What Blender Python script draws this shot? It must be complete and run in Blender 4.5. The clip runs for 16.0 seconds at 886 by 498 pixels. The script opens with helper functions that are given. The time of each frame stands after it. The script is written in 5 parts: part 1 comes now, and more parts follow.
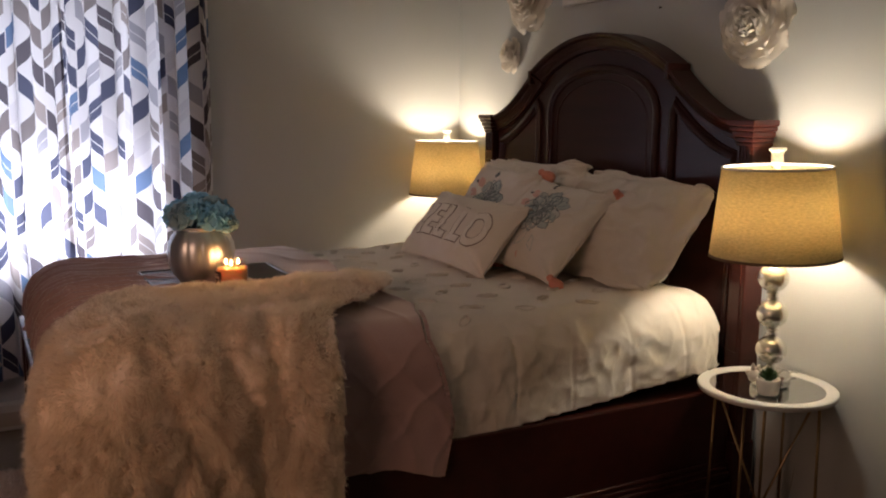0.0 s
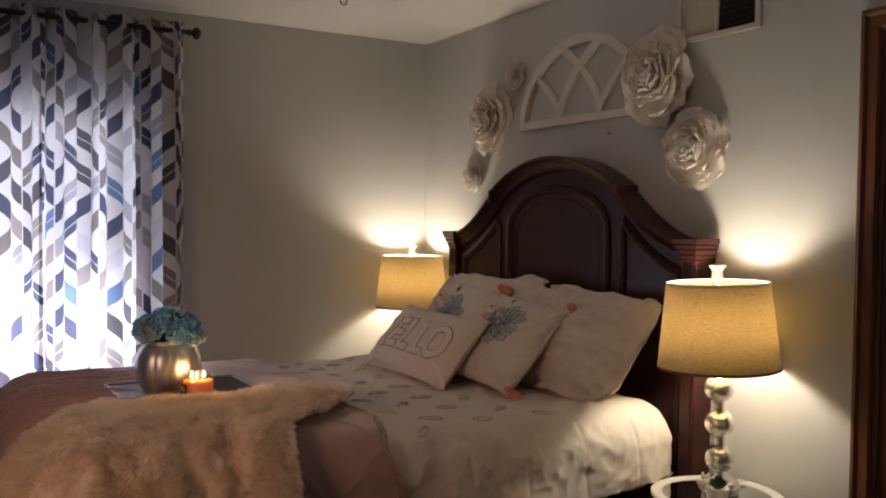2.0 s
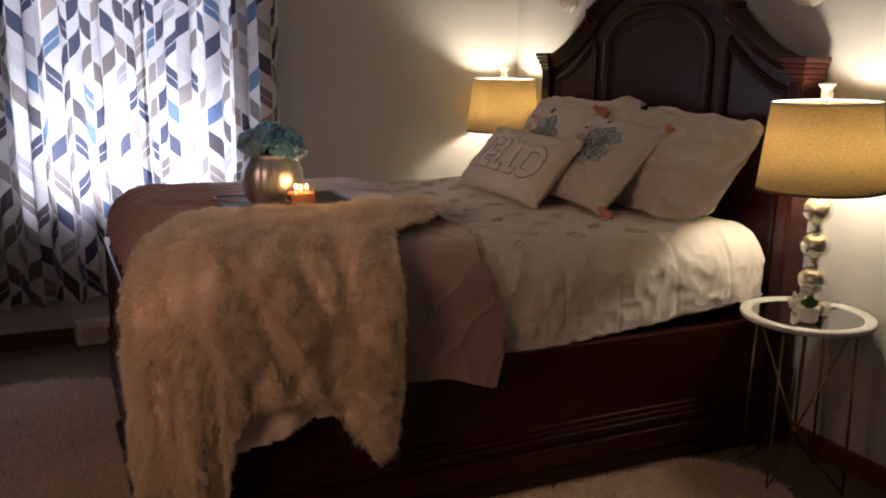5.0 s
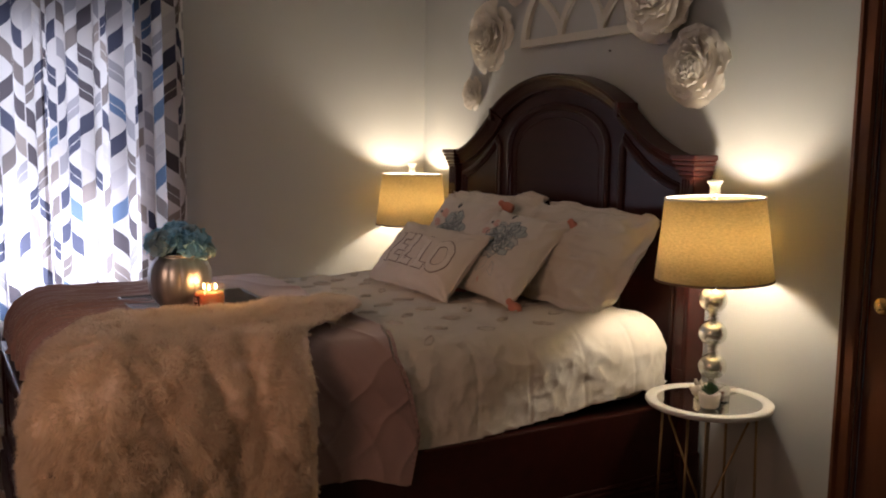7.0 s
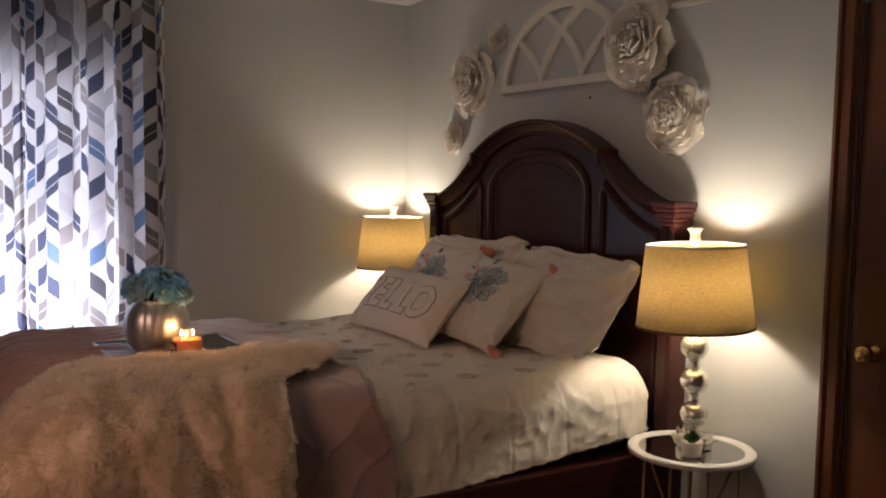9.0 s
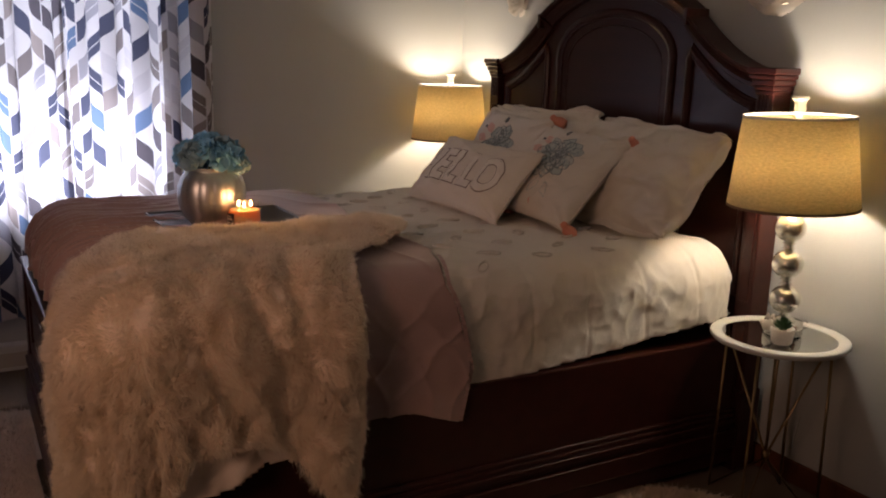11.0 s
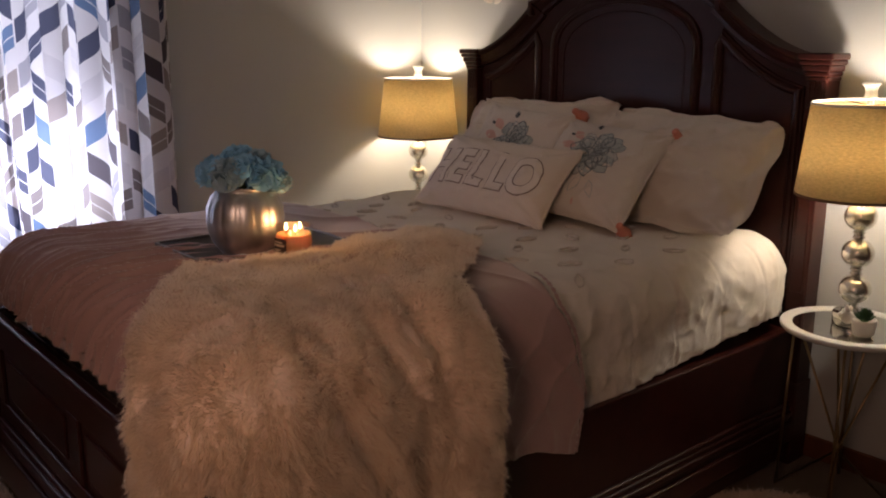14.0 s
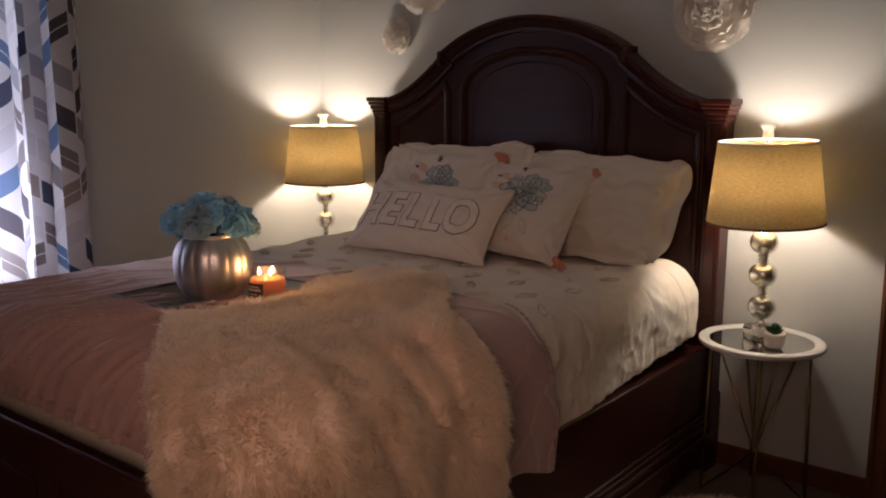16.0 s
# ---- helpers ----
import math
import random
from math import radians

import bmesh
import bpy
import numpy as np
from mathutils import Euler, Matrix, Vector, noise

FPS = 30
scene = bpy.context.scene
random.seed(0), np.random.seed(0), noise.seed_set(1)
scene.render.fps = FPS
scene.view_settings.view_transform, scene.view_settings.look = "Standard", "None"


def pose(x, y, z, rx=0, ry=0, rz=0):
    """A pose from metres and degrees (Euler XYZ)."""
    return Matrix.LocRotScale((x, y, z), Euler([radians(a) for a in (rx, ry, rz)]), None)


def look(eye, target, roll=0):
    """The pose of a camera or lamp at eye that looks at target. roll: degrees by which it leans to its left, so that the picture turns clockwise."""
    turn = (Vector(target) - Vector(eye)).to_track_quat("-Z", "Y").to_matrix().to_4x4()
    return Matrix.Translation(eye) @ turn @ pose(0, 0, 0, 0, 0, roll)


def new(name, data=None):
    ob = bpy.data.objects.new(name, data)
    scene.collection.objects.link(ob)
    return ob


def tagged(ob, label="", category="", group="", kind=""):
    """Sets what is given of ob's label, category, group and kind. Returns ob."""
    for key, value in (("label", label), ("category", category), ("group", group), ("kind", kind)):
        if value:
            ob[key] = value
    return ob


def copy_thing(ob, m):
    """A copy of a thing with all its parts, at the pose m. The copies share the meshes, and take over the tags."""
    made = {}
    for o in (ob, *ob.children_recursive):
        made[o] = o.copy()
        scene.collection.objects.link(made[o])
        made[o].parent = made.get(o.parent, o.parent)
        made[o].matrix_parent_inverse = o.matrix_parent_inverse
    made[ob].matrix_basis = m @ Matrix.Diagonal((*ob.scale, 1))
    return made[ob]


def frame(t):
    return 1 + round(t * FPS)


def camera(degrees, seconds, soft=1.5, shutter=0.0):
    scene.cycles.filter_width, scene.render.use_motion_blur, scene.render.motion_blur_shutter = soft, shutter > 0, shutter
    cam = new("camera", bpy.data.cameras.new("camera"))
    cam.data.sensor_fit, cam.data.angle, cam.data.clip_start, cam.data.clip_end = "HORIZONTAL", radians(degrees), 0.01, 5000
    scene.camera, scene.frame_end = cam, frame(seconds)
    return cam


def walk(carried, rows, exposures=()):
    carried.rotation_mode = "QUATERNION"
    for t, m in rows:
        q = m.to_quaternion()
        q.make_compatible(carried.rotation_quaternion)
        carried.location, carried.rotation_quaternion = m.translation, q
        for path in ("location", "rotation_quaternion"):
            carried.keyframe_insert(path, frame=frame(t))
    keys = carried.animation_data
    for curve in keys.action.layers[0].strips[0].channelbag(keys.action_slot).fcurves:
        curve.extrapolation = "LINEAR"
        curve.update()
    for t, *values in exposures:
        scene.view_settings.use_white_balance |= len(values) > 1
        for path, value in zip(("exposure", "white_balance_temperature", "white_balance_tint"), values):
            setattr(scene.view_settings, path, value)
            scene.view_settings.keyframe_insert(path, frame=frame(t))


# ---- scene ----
cam = camera(53.6, 16.0, soft=2.0)
PATH = [
    (0, (-2.393, -2.919, 1.432), (-1.453, -1.181, 1.118), 0.6),
    (0.5, (-2.402, -2.971, 1.44), (-1.397, -1.256, 1.222), 1.0),
    (1, (-2.408, -3.005, 1.458), (-1.377, -1.295, 1.338), 1.2),
    (1.5, (-2.427, -3.042, 1.457), (-1.372, -1.344, 1.395), 1.5),
    (2, (-2.416, -3.056, 1.458), (-1.415, -1.325, 1.395), 0.7),
    (2.5, (-2.436, -3.072, 1.434), (-1.485, -1.318, 1.302), 0.7),
    (3, (-2.434, -3.078, 1.421), (-1.541, -1.308, 1.158), 0.8),
    (3.5, (-2.445, -3.073, 1.4), (-1.659, -1.267, 1.051), 0.5),
    (3.7, (-2.438, -3.072, 1.396), (-1.671, -1.266, 1.008), 0.9),
    (5.8, (-2.501, -3.072, 1.407), (-1.604, -1.34, 0.968), 0.8),
    (6, (-2.496, -3.072, 1.412), (-1.576, -1.346, 0.994), 0.6),
    (6.5, (-2.493, -3.093, 1.421), (-1.544, -1.367, 1.074), 0.4),
    (7, (-2.492, -3.098, 1.436), (-1.479, -1.39, 1.198), 0.8),
    (7.5, (-2.488, -3.096, 1.455), (-1.443, -1.395, 1.322), 0.8),
    (8, (-2.484, -3.089, 1.468), (-1.396, -1.411, 1.422), 1.1),
    (8.2, (-2.509, -3.08, 1.447), (-1.415, -1.406, 1.417), 1.7),
    (8.5, (-2.486, -3.082, 1.47), (-1.415, -1.393, 1.418), 1.4),
    (9, (-2.485, -3.083, 1.459), (-1.431, -1.39, 1.31), 1.1),
    (9.5, (-2.467, -3.062, 1.441), (-1.46, -1.36, 1.141), 1.1),
    (10, (-2.438, -3.012, 1.43), (-1.482, -1.297, 1.048), 2.3),
    (10.2, (-2.438, -2.985, 1.419), (-1.503, -1.268, 0.999), 2.1),
    (12.3, (-2.577, -2.542, 1.41), (-1.496, -0.914, 0.983), 1.7),
    (12.5, (-2.573, -2.498, 1.404), (-1.484, -0.888, 0.935), 2.4),
    (13, (-2.672, -2.38, 1.415), (-1.492, -0.827, 0.971), 0.2),
    (13.5, (-2.825, -2.275, 1.432), (-1.539, -0.814, 0.97), -1.2),
    (14, (-2.889, -2.21, 1.431), (-1.621, -0.732, 0.976), 0.3),
    (14.5, (-2.889, -2.157, 1.431), (-1.612, -0.689, 0.972), 1.3),
    (15, (-2.995, -2.063, 1.427), (-1.644, -0.662, 0.967), 0.1),
    (15.5, (-3.153, -2.006, 1.42), (-1.657, -0.748, 0.996), -0.6),
    (16, (-3.241, -2.013, 1.429), (-1.692, -0.798, 1.079), 0.1),
]
EXPOSURES = [(0.0, 0.04, 6500, 10), (1.0, 0.14, 6500, 11), (2.2, 0.14, 6500, 11), (3.4, 0.03, 6500, 10), (6.0, 0.03, 6500, 10), (7.2, 0.12, 6500, 11), (8.7, 0.13, 6450, 12), (10.0, 0.03, 6450, 12), (12.5, -0.10, 6500, 14), (14.0, -0.11, 6400, 15), (16.0, -0.15, 6250, 16)]
walk(cam, [(t, look(eye, target, roll)) for t, eye, target, roll in PATH], EXPOSURES)

# ---- light ----
world = bpy.data.worlds.new("sky")
world.use_nodes = True
scene.world = world
wn = world.node_tree.nodes
sky = wn.new("ShaderNodeTexSky")
sky.sky_type, sky.sun_disc = "NISHITA", False
sky.sun_elevation, sky.sun_rotation = radians(35), radians(40)
world.node_tree.links.new(sky.outputs[0], wn["Background"].inputs[0])
wn["Background"].inputs[1].default_value = 0.08


def lamp(name, kind, m, energy, colour, **more):
    data = bpy.data.lights.new(name, kind)
    data.energy, data.color = energy, colour
    for key, value in more.items():
        if key == "radius":
            data.shadow_soft_size = value
        elif key == "spread":
            data.spread = radians(value)
        elif key == "size":
            data.shape, data.size, data.size_y = "RECTANGLE", value[0], value[1]
    ob = new(name, data)
    ob.matrix_world = m
    return ob


DAY = (0.80, 0.83, 1.0)
WARM = (1.0, 0.875, 0.70)
# daylight in the two halves of the window opening
lamp("window_light_low", "AREA", look((-2.08, 1.52, 0.95), (-2.08, 0, 0.95)), 20, DAY, size=(0.92, 0.48))
lamp("window_light_high", "AREA", look((-2.08, 1.52, 1.58), (-2.08, 0, 1.58)), 7.3, DAY, size=(0.92, 0.68))
# table lamps' bulbs, candle flames
lamp("bulb_light", "POINT", pose(-0.20, -1.035, 1.13), 12.7, WARM, radius=0.05)
lamp("bulb_light", "POINT", pose(-0.19, 1.125, 1.13), 12.7, WARM, radius=0.05)
lamp("candle_light", "POINT", pose(-1.672, -0.165, 0.955), 0.55, (1.0, 0.46, 0.16), radius=0.04)
# unseen warm fill lamp added behind the camera to brighten the bed's foot
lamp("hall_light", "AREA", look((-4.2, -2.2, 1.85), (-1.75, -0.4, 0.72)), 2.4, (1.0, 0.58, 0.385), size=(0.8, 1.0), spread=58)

# ---- materials ----


def material(name, base, rough=0.6, metal=0.0, vary=0.12, scale=6.0, fine=120.0, bump=0.1, bump_size=0.002, island=0.0, sheen=0.0, translucent=0.0, coat=0.0, spread=None):
    """Principled surface with variation at two scales and fine relief, in object space."""
    m = bpy.data.materials.new(name)
    m.use_nodes = True
    n, l = m.node_tree.nodes, m.node_tree.links
    b = n["Principled BSDF"]
    b.inputs["Roughness"].default_value, b.inputs["Metallic"].default_value = rough, metal
    co = n.new("ShaderNodeTexCoord")
    big, small = n.new("ShaderNodeTexNoise"), n.new("ShaderNodeTexNoise")
    big.inputs["Scale"].default_value, small.inputs["Scale"].default_value = scale, fine
    big.inputs["Detail"].default_value = 5
    vec = co.outputs["Object"]
    if spread:
        mp = n.new("ShaderNodeMapping")
        mp.inputs["Scale"].default_value = spread
        l.new(vec, mp.inputs[0])
        vec = mp.outputs[0]
    l.new(vec, big.inputs["Vector"]), l.new(vec, small.inputs["Vector"])
    mix = n.new("ShaderNodeMix")
    mix.data_type = "RGBA"
    mix.inputs["A"].default_value = (*[c * (1 - vary) for c in base], 1)
    mix.inputs["B"].default_value = (*[min(1, c * (1 + vary)) for c in base], 1)
    add = n.new("ShaderNodeMath")
    add.operation = "ADD"
    half = n.new("ShaderNodeMath")
    half.operation, half.inputs[1].default_value = "MULTIPLY_ADD", 0.5
    half.inputs[2].default_value = -0.25
    l.new(small.outputs["Fac"], half.inputs[0])
    l.new(big.outputs["Fac"], add.inputs[0]), l.new(half.outputs[0], add.inputs[1])
    fac = add.outputs[0]
    if island:
        geo = n.new("ShaderNodeNewGeometry")
        more = n.new("ShaderNodeMath")
        more.operation, more.inputs[1].default_value = "MULTIPLY_ADD", island
        l.new(geo.outputs["Random Per Island"], more.inputs[0]), l.new(fac, more.inputs[2])
        fac = more.outputs[0]
    l.new(fac, mix.inputs["Factor"])
    l.new(mix.outputs["Result"], b.inputs["Base Color"])
    if bump:
        bp = n.new("ShaderNodeBump")
        bp.inputs["Strength"].default_value, bp.inputs["Distance"].default_value = bump, bump_size
        l.new(small.outputs["Fac"], bp.inputs["Height"]), l.new(bp.outputs[0], b.inputs["Normal"])
    if sheen:
        b.inputs["Sheen Weight"].default_value, b.inputs["Sheen Roughness"].default_value = sheen, 0.4
    if coat:
        b.inputs["Coat Weight"].default_value, b.inputs["Coat Roughness"].default_value = coat, 0.12
    if translucent:
        tr, ms = n.new("ShaderNodeBsdfTranslucent"), n.new("ShaderNodeMixShader")
        l.new(mix.outputs["Result"], tr.inputs[0])
        ms.inputs[0].default_value = translucent
        l.new(b.outputs[0], ms.inputs[1]), l.new(tr.outputs[0], ms.inputs[2])
        l.new(ms.outputs[0], n["Material Output"].inputs[0])
    return m


def glow(name, colour, strength):
    m = bpy.data.materials.new(name)
    m.use_nodes = True
    b = m.node_tree.nodes["Principled BSDF"]
    b.inputs["Base Color"].default_value = (*colour, 1)
    b.inputs["Emission Color"].default_value, b.inputs["Emission Strength"].default_value = (*colour, 1), strength
    return m


def curtain_cloth():
    """White cloth printed with slanted lozenges in columns, seen against the light."""
    m = bpy.data.materials.new("printed_curtain_cloth")
    m.use_nodes = True
    n, l = m.node_tree.nodes, m.node_tree.links
    uv = n.new("ShaderNodeUVMap")
    sep = n.new("ShaderNodeSeparateXYZ")
    l.new(uv.outputs[0], sep.inputs[0])

    def calc(op, a, b=None, c=None):
        k = n.new("ShaderNodeMath")
        k.operation = op
        for i, v in enumerate((a, b, c)):
            if v is None:
                continue
            if isinstance(v, (int, float)):
                k.inputs[i].default_value = v
            else:
                l.new(v, k.inputs[i])
        return k.outputs[0]

    def chance(x, y, off):
        cell = n.new("ShaderNodeCombineXYZ")
        l.new(calc("ADD", x, off), cell.inputs[0]), l.new(y, cell.inputs[1])
        k = n.new("ShaderNodeTexWhiteNoise")
        k.noise_dimensions = "2D"
        l.new(cell.outputs[0], k.inputs["Vector"])
        return k.outputs["Value"]

    # columns of slanted lozenges, each leaning one way or the other, staggered from column to column
    u = calc("DIVIDE", sep.outputs[0], 0.081)
    col, fu = calc("FLOOR", u), calc("FRACT", u)
    odd = calc("MODULO", calc("ADD", col, 100), 2)
    v = calc("ADD", calc("DIVIDE", sep.outputs[1], 0.158), calc("MULTIPLY", odd, 0.5))
    row, fv = calc("FLOOR", v), calc("FRACT", v)
    lean = calc("GREATER_THAN", chance(col, row, 0.0), 0.5)
    slope = calc("MULTIPLY", calc("ABSOLUTE", calc("SUBTRACT", lean, fu)), 0.44)
    up = calc("SUBTRACT", fv, slope)
    body = calc("MULTIPLY", calc("GREATER_THAN", up, 0.015), calc("LESS_THAN", up, 0.545))
    body = calc("MULTIPLY", body, calc("MULTIPLY", calc("GREATER_THAN", fu, 0.025), calc("LESS_THAN", fu, 0.975)))
    # some lozenges are split in two by a pale line
    split = calc("MULTIPLY", calc("LESS_THAN", calc("ABSOLUTE", calc("SUBTRACT", up, 0.27)), 0.014), calc("LESS_THAN", chance(col, row, 37.0), 0.3))
    body = calc("MULTIPLY", body, calc("SUBTRACT", 1.0, split))
    ramp = n.new("ShaderNodeValToRGB")
    ramp.color_ramp.interpolation = "CONSTANT"
    stops = [(0.0, (0.70, 0.67, 0.68)), (0.14, (0.045, 0.05, 0.10)), (0.34, (0.085, 0.065, 0.075)), (0.48, (0.11, 0.19, 0.34)),
             (0.60, (0.36, 0.30, 0.27)), (0.74, (0.40, 0.385, 0.42)), (0.87, (0.22, 0.18, 0.165))]
    el = ramp.color_ramp.elements
    el[0].position, el[0].color = 0, (*stops[0][1], 1)
    el[1].position, el[1].color = stops[1][0], (*stops[1][1], 1)
    for p, c in stops[2:]:
        e = el.new(p)
        e.color = (*c, 1)
    l.new(chance(col, row, 11.0), ramp.inputs[0])
    print_ = n.new("ShaderNodeMix")
    print_.data_type = "RGBA"
    print_.inputs["A"].default_value = (0.80, 0.77, 0.77, 1)
    l.new(body, print_.inputs["Factor"]), l.new(ramp.outputs[0], print_.inputs["B"])
    weave = n.new("ShaderNodeTexNoise")
    weave.inputs["Scale"].default_value = 350
    l.new(uv.outputs[0], weave.inputs["Vector"])
    bp = n.new("ShaderNodeBump")
    bp.inputs["Strength"].default_value, bp.inputs["Distance"].default_value = 0.2, 0.001
    l.new(weave.outputs["Fac"], bp.inputs["Height"])
    b = n["Principled BSDF"]
    b.inputs["Roughness"].default_value = 0.85
    l.new(bp.outputs[0], b.inputs["Normal"])
    tr, ms = n.new("ShaderNodeBsdfTranslucent"), n.new("ShaderNodeMixShader")
    lit = n.new("ShaderNodeMix")
    lit.data_type = "RGBA"
    lit.inputs["Factor"].default_value, lit.inputs["B"].default_value = 0.1, (0.70, 0.74, 0.84, 1)
    l.new(print_.outputs["Result"], lit.inputs["A"])
    l.new(print_.outputs["Result"], b.inputs["Base Color"]), l.new(lit.outputs["Result"], tr.inputs[0])
    ms.inputs[0].default_value = 0.45
    l.new(b.outputs[0], ms.inputs[1]), l.new(tr.outputs[0], ms.inputs[2])
    l.new(ms.outputs[0], n["Material Output"].inputs[0])
    return m


WALL = material("grey_wall_paint", (0.55, 0.555, 0.55), 0.75, vary=0.03, scale=1.5, fine=90, bump=0.25, bump_size=0.0015)
CEIL = material("white_ceiling_paint", (0.78, 0.76, 0.74), 0.9, vary=0.05, scale=2.0, fine=70, bump=0.5, bump_size=0.003)
CARPET = material("tan_carpet", (0.21, 0.155, 0.115), 0.95, vary=0.3, scale=3, fine=320, bump=0.9, bump_size=0.006)
OAK = material("red_brown_stained_wood", (0.14, 0.046, 0.02), 0.38, vary=0.35, scale=5, fine=60, bump=0.12, spread=(6, 6, 0.6))
CHERRY = material("dark_cherry_wood", (0.038, 0.0085, 0.0065), 0.34, vary=0.45, scale=4, fine=70, bump=0.06, spread=(6, 0.7, 6), coat=0.05)
CHERRY.node_tree.nodes["Principled BSDF"].inputs["Specular IOR Level"].default_value = 0.30
QUILT = material("off_white_quilt_cotton", (0.74, 0.69, 0.62), 0.85, vary=0.05, scale=5, fine=260, bump=0.35, bump_size=0.002, sheen=0.1)
TUFT = material("grey_beige_tuft_yarn", (0.63, 0.58, 0.52), 0.95, vary=0.1, fine=300, bump=0.6)
PINK = material("dusty_pink_velvet", (0.43, 0.285, 0.275), 0.7, vary=0.14, scale=7, fine=220, bump=0.3, sheen=0.9)
FUR = material("cream_faux_fur", (0.97, 0.83, 0.72), 0.75, vary=0.12, scale=4, fine=40, bump=0, island=0.5, translucent=0.5)
RUGFUR = material("white_shag_pile", (0.84, 0.73, 0.63), 0.8, vary=0.14, scale=5, fine=40, bump=0, island=0.4, translucent=0.4)
BACKING = material("cream_throw_backing", (0.90, 0.76, 0.65), 0.9, vary=0.08, fine=200, bump=0.3)
LINEN = material("ivory_cotton_sham", (0.71, 0.66, 0.59), 0.85, vary=0.04, scale=4, fine=260, bump=0.3, sheen=0.1)
CUSHION = material("white_cushion_canvas", (0.69, 0.65, 0.60), 0.85, vary=0.07, scale=6, fine=240, bump=0.8)
HELLOC = material("cream_lumbar_canvas", (0.70, 0.65, 0.58), 0.85, vary=0.08, scale=5, fine=240, bump=0.8)
STITCH = material("taupe_stitching", (0.22, 0.175, 0.155), 0.9, vary=0.15, fine=300)
LETTER = material("white_applique_felt", (0.74, 0.70, 0.64), 0.9, vary=0.04, fine=260, bump=0.3)
CORAL = material("coral_yarn", (0.72, 0.30, 0.23), 0.9, vary=0.15, fine=200)
PETAL = material("white_foam_petals", (0.86, 0.80, 0.73), 0.7, vary=0.06, scale=9, fine=90, bump=0.15, translucent=0.25)
TRIM = material("whitewashed_wood", (0.70, 0.66, 0.60), 0.7, vary=0.08, scale=8, fine=80, bump=0.3)
VENT = material("cream_vent_enamel", (0.62, 0.57, 0.50), 0.5, vary=0.05)
DARK = material("dark_duct", (0.015, 0.014, 0.013), 0.9)
WHITE = material("white_enamel", (0.78, 0.77, 0.74), 0.35, vary=0.04, fine=60)
BRASS = material("polished_brass", (0.78, 0.52, 0.22), 0.18, 1.0, vary=0.08)
GOLD = material("aged_gold_rod", (0.36, 0.26, 0.15), 0.35, 1.0, vary=0.15)
BRONZE = material("dark_bronze_rod", (0.06, 0.05, 0.045), 0.4, 0.8, vary=0.15)
MIRROR = material("dark_mirror_glass", (0.62, 0.63, 0.62), 0.04, 1.0, vary=0.03, bump=0)
MERCURY = material("mercury_glass", (0.90, 0.87, 0.80), 0.24, 0.82, vary=0.15, scale=30, fine=140, bump=0.08)
SHADE = material("oatmeal_linen_shade", (0.66, 0.54, 0.315), 0.9, vary=0.42, scale=80, fine=260, bump=0.3, translucent=0.32, spread=(1, 1, 4))
SHADETRIM = material("brown_shade_binding", (0.16, 0.10, 0.06), 0.9)
DRUM = material("polished_nickel", (0.72, 0.70, 0.66), 0.2, 1.0, vary=0.08, bump=0.03)
JARGLASS = bpy.data.materials.new("clear_jar_glass")
JARGLASS.use_nodes = True
jn, jl = JARGLASS.node_tree.nodes, JARGLASS.node_tree.links
jt, jg, jm = jn.new("ShaderNodeBsdfTransparent"), jn.new("ShaderNodeBsdfGlossy"), jn.new("ShaderNodeMixShader")
jg.inputs["Roughness"].default_value, jm.inputs[0].default_value = 0.03, 0.15
jl.new(jt.outputs[0], jm.inputs[1]), jl.new(jg.outputs[0], jm.inputs[2]), jl.new(jm.outputs[0], jn["Material Output"].inputs[0])
WAX = material("orange_wax", (0.70, 0.36, 0.15), 0.5, vary=0.05, bump=0)
WAX.node_tree.nodes["Principled BSDF"].inputs["Subsurface Weight"].default_value = 1.0
WAX.node_tree.nodes["Principled BSDF"].inputs["Subsurface Radius"].default_value = (1.0, 0.45, 0.15)
WAX.node_tree.nodes["Principled BSDF"].inputs["Subsurface Scale"].default_value = 0.05
FLAME = glow("flame", (1.0, 0.66, 0.26), 22)
BULB = glow("bulb_glass", (1.0, 0.86, 0.66), 30)
JARCORD = material("grey_plastic_cord", (0.35, 0.34, 0.32), 0.4)
WICK = material("burnt_wick", (0.02, 0.015, 0.01), 0.9)
LABEL = material("dark_paper_label", (0.06, 0.045, 0.04), 0.6)
LABELINK = material("pale_label_print", (0.60, 0.52, 0.42), 0.6)
SILVER = material("brushed_silver", (0.66, 0.67, 0.69), 0.42, 1.0, vary=0.10, scale=5, fine=50, bump=0.05, spread=(8, 8, 1))
TRAY = material("smoked_mirror_tray", (0.05, 0.05, 0.052), 0.32, 0.3, vary=0.2, scale=8, bump=0.02)
TRAYRIM = material("tarnished_tray_rim", (0.34, 0.33, 0.31), 0.4, 1.0)
TEAL = material("blue_silk_petals", (0.30, 0.60, 0.82), 0.8, vary=0.25, scale=20, fine=120, island=0.5, translucent=0.2)
PALEBLUE = material("pale_silk_petals", (0.36, 0.54, 0.66), 0.8, vary=0.15, scale=20, island=0.3, translucent=0.2)
LEAF = material("succulent_green", (0.05, 0.13, 0.04), 0.5, vary=0.25)
CERAMIC = material("white_ceramic", (0.74, 0.68, 0.62), 0.3, vary=0.04)
INKBLUE = material("slate_blue_print", (0.40, 0.46, 0.48), 0.85, vary=0.2)
INKPALE = material("pale_grey_print", (0.52, 0.55, 0.55), 0.85, vary=0.2)
INKLINE = material("ink_outline", (0.14, 0.17, 0.20), 0.85, vary=0.2)
INKPINK = material("blush_print", (0.66, 0.42, 0.38), 0.85, vary=0.2)
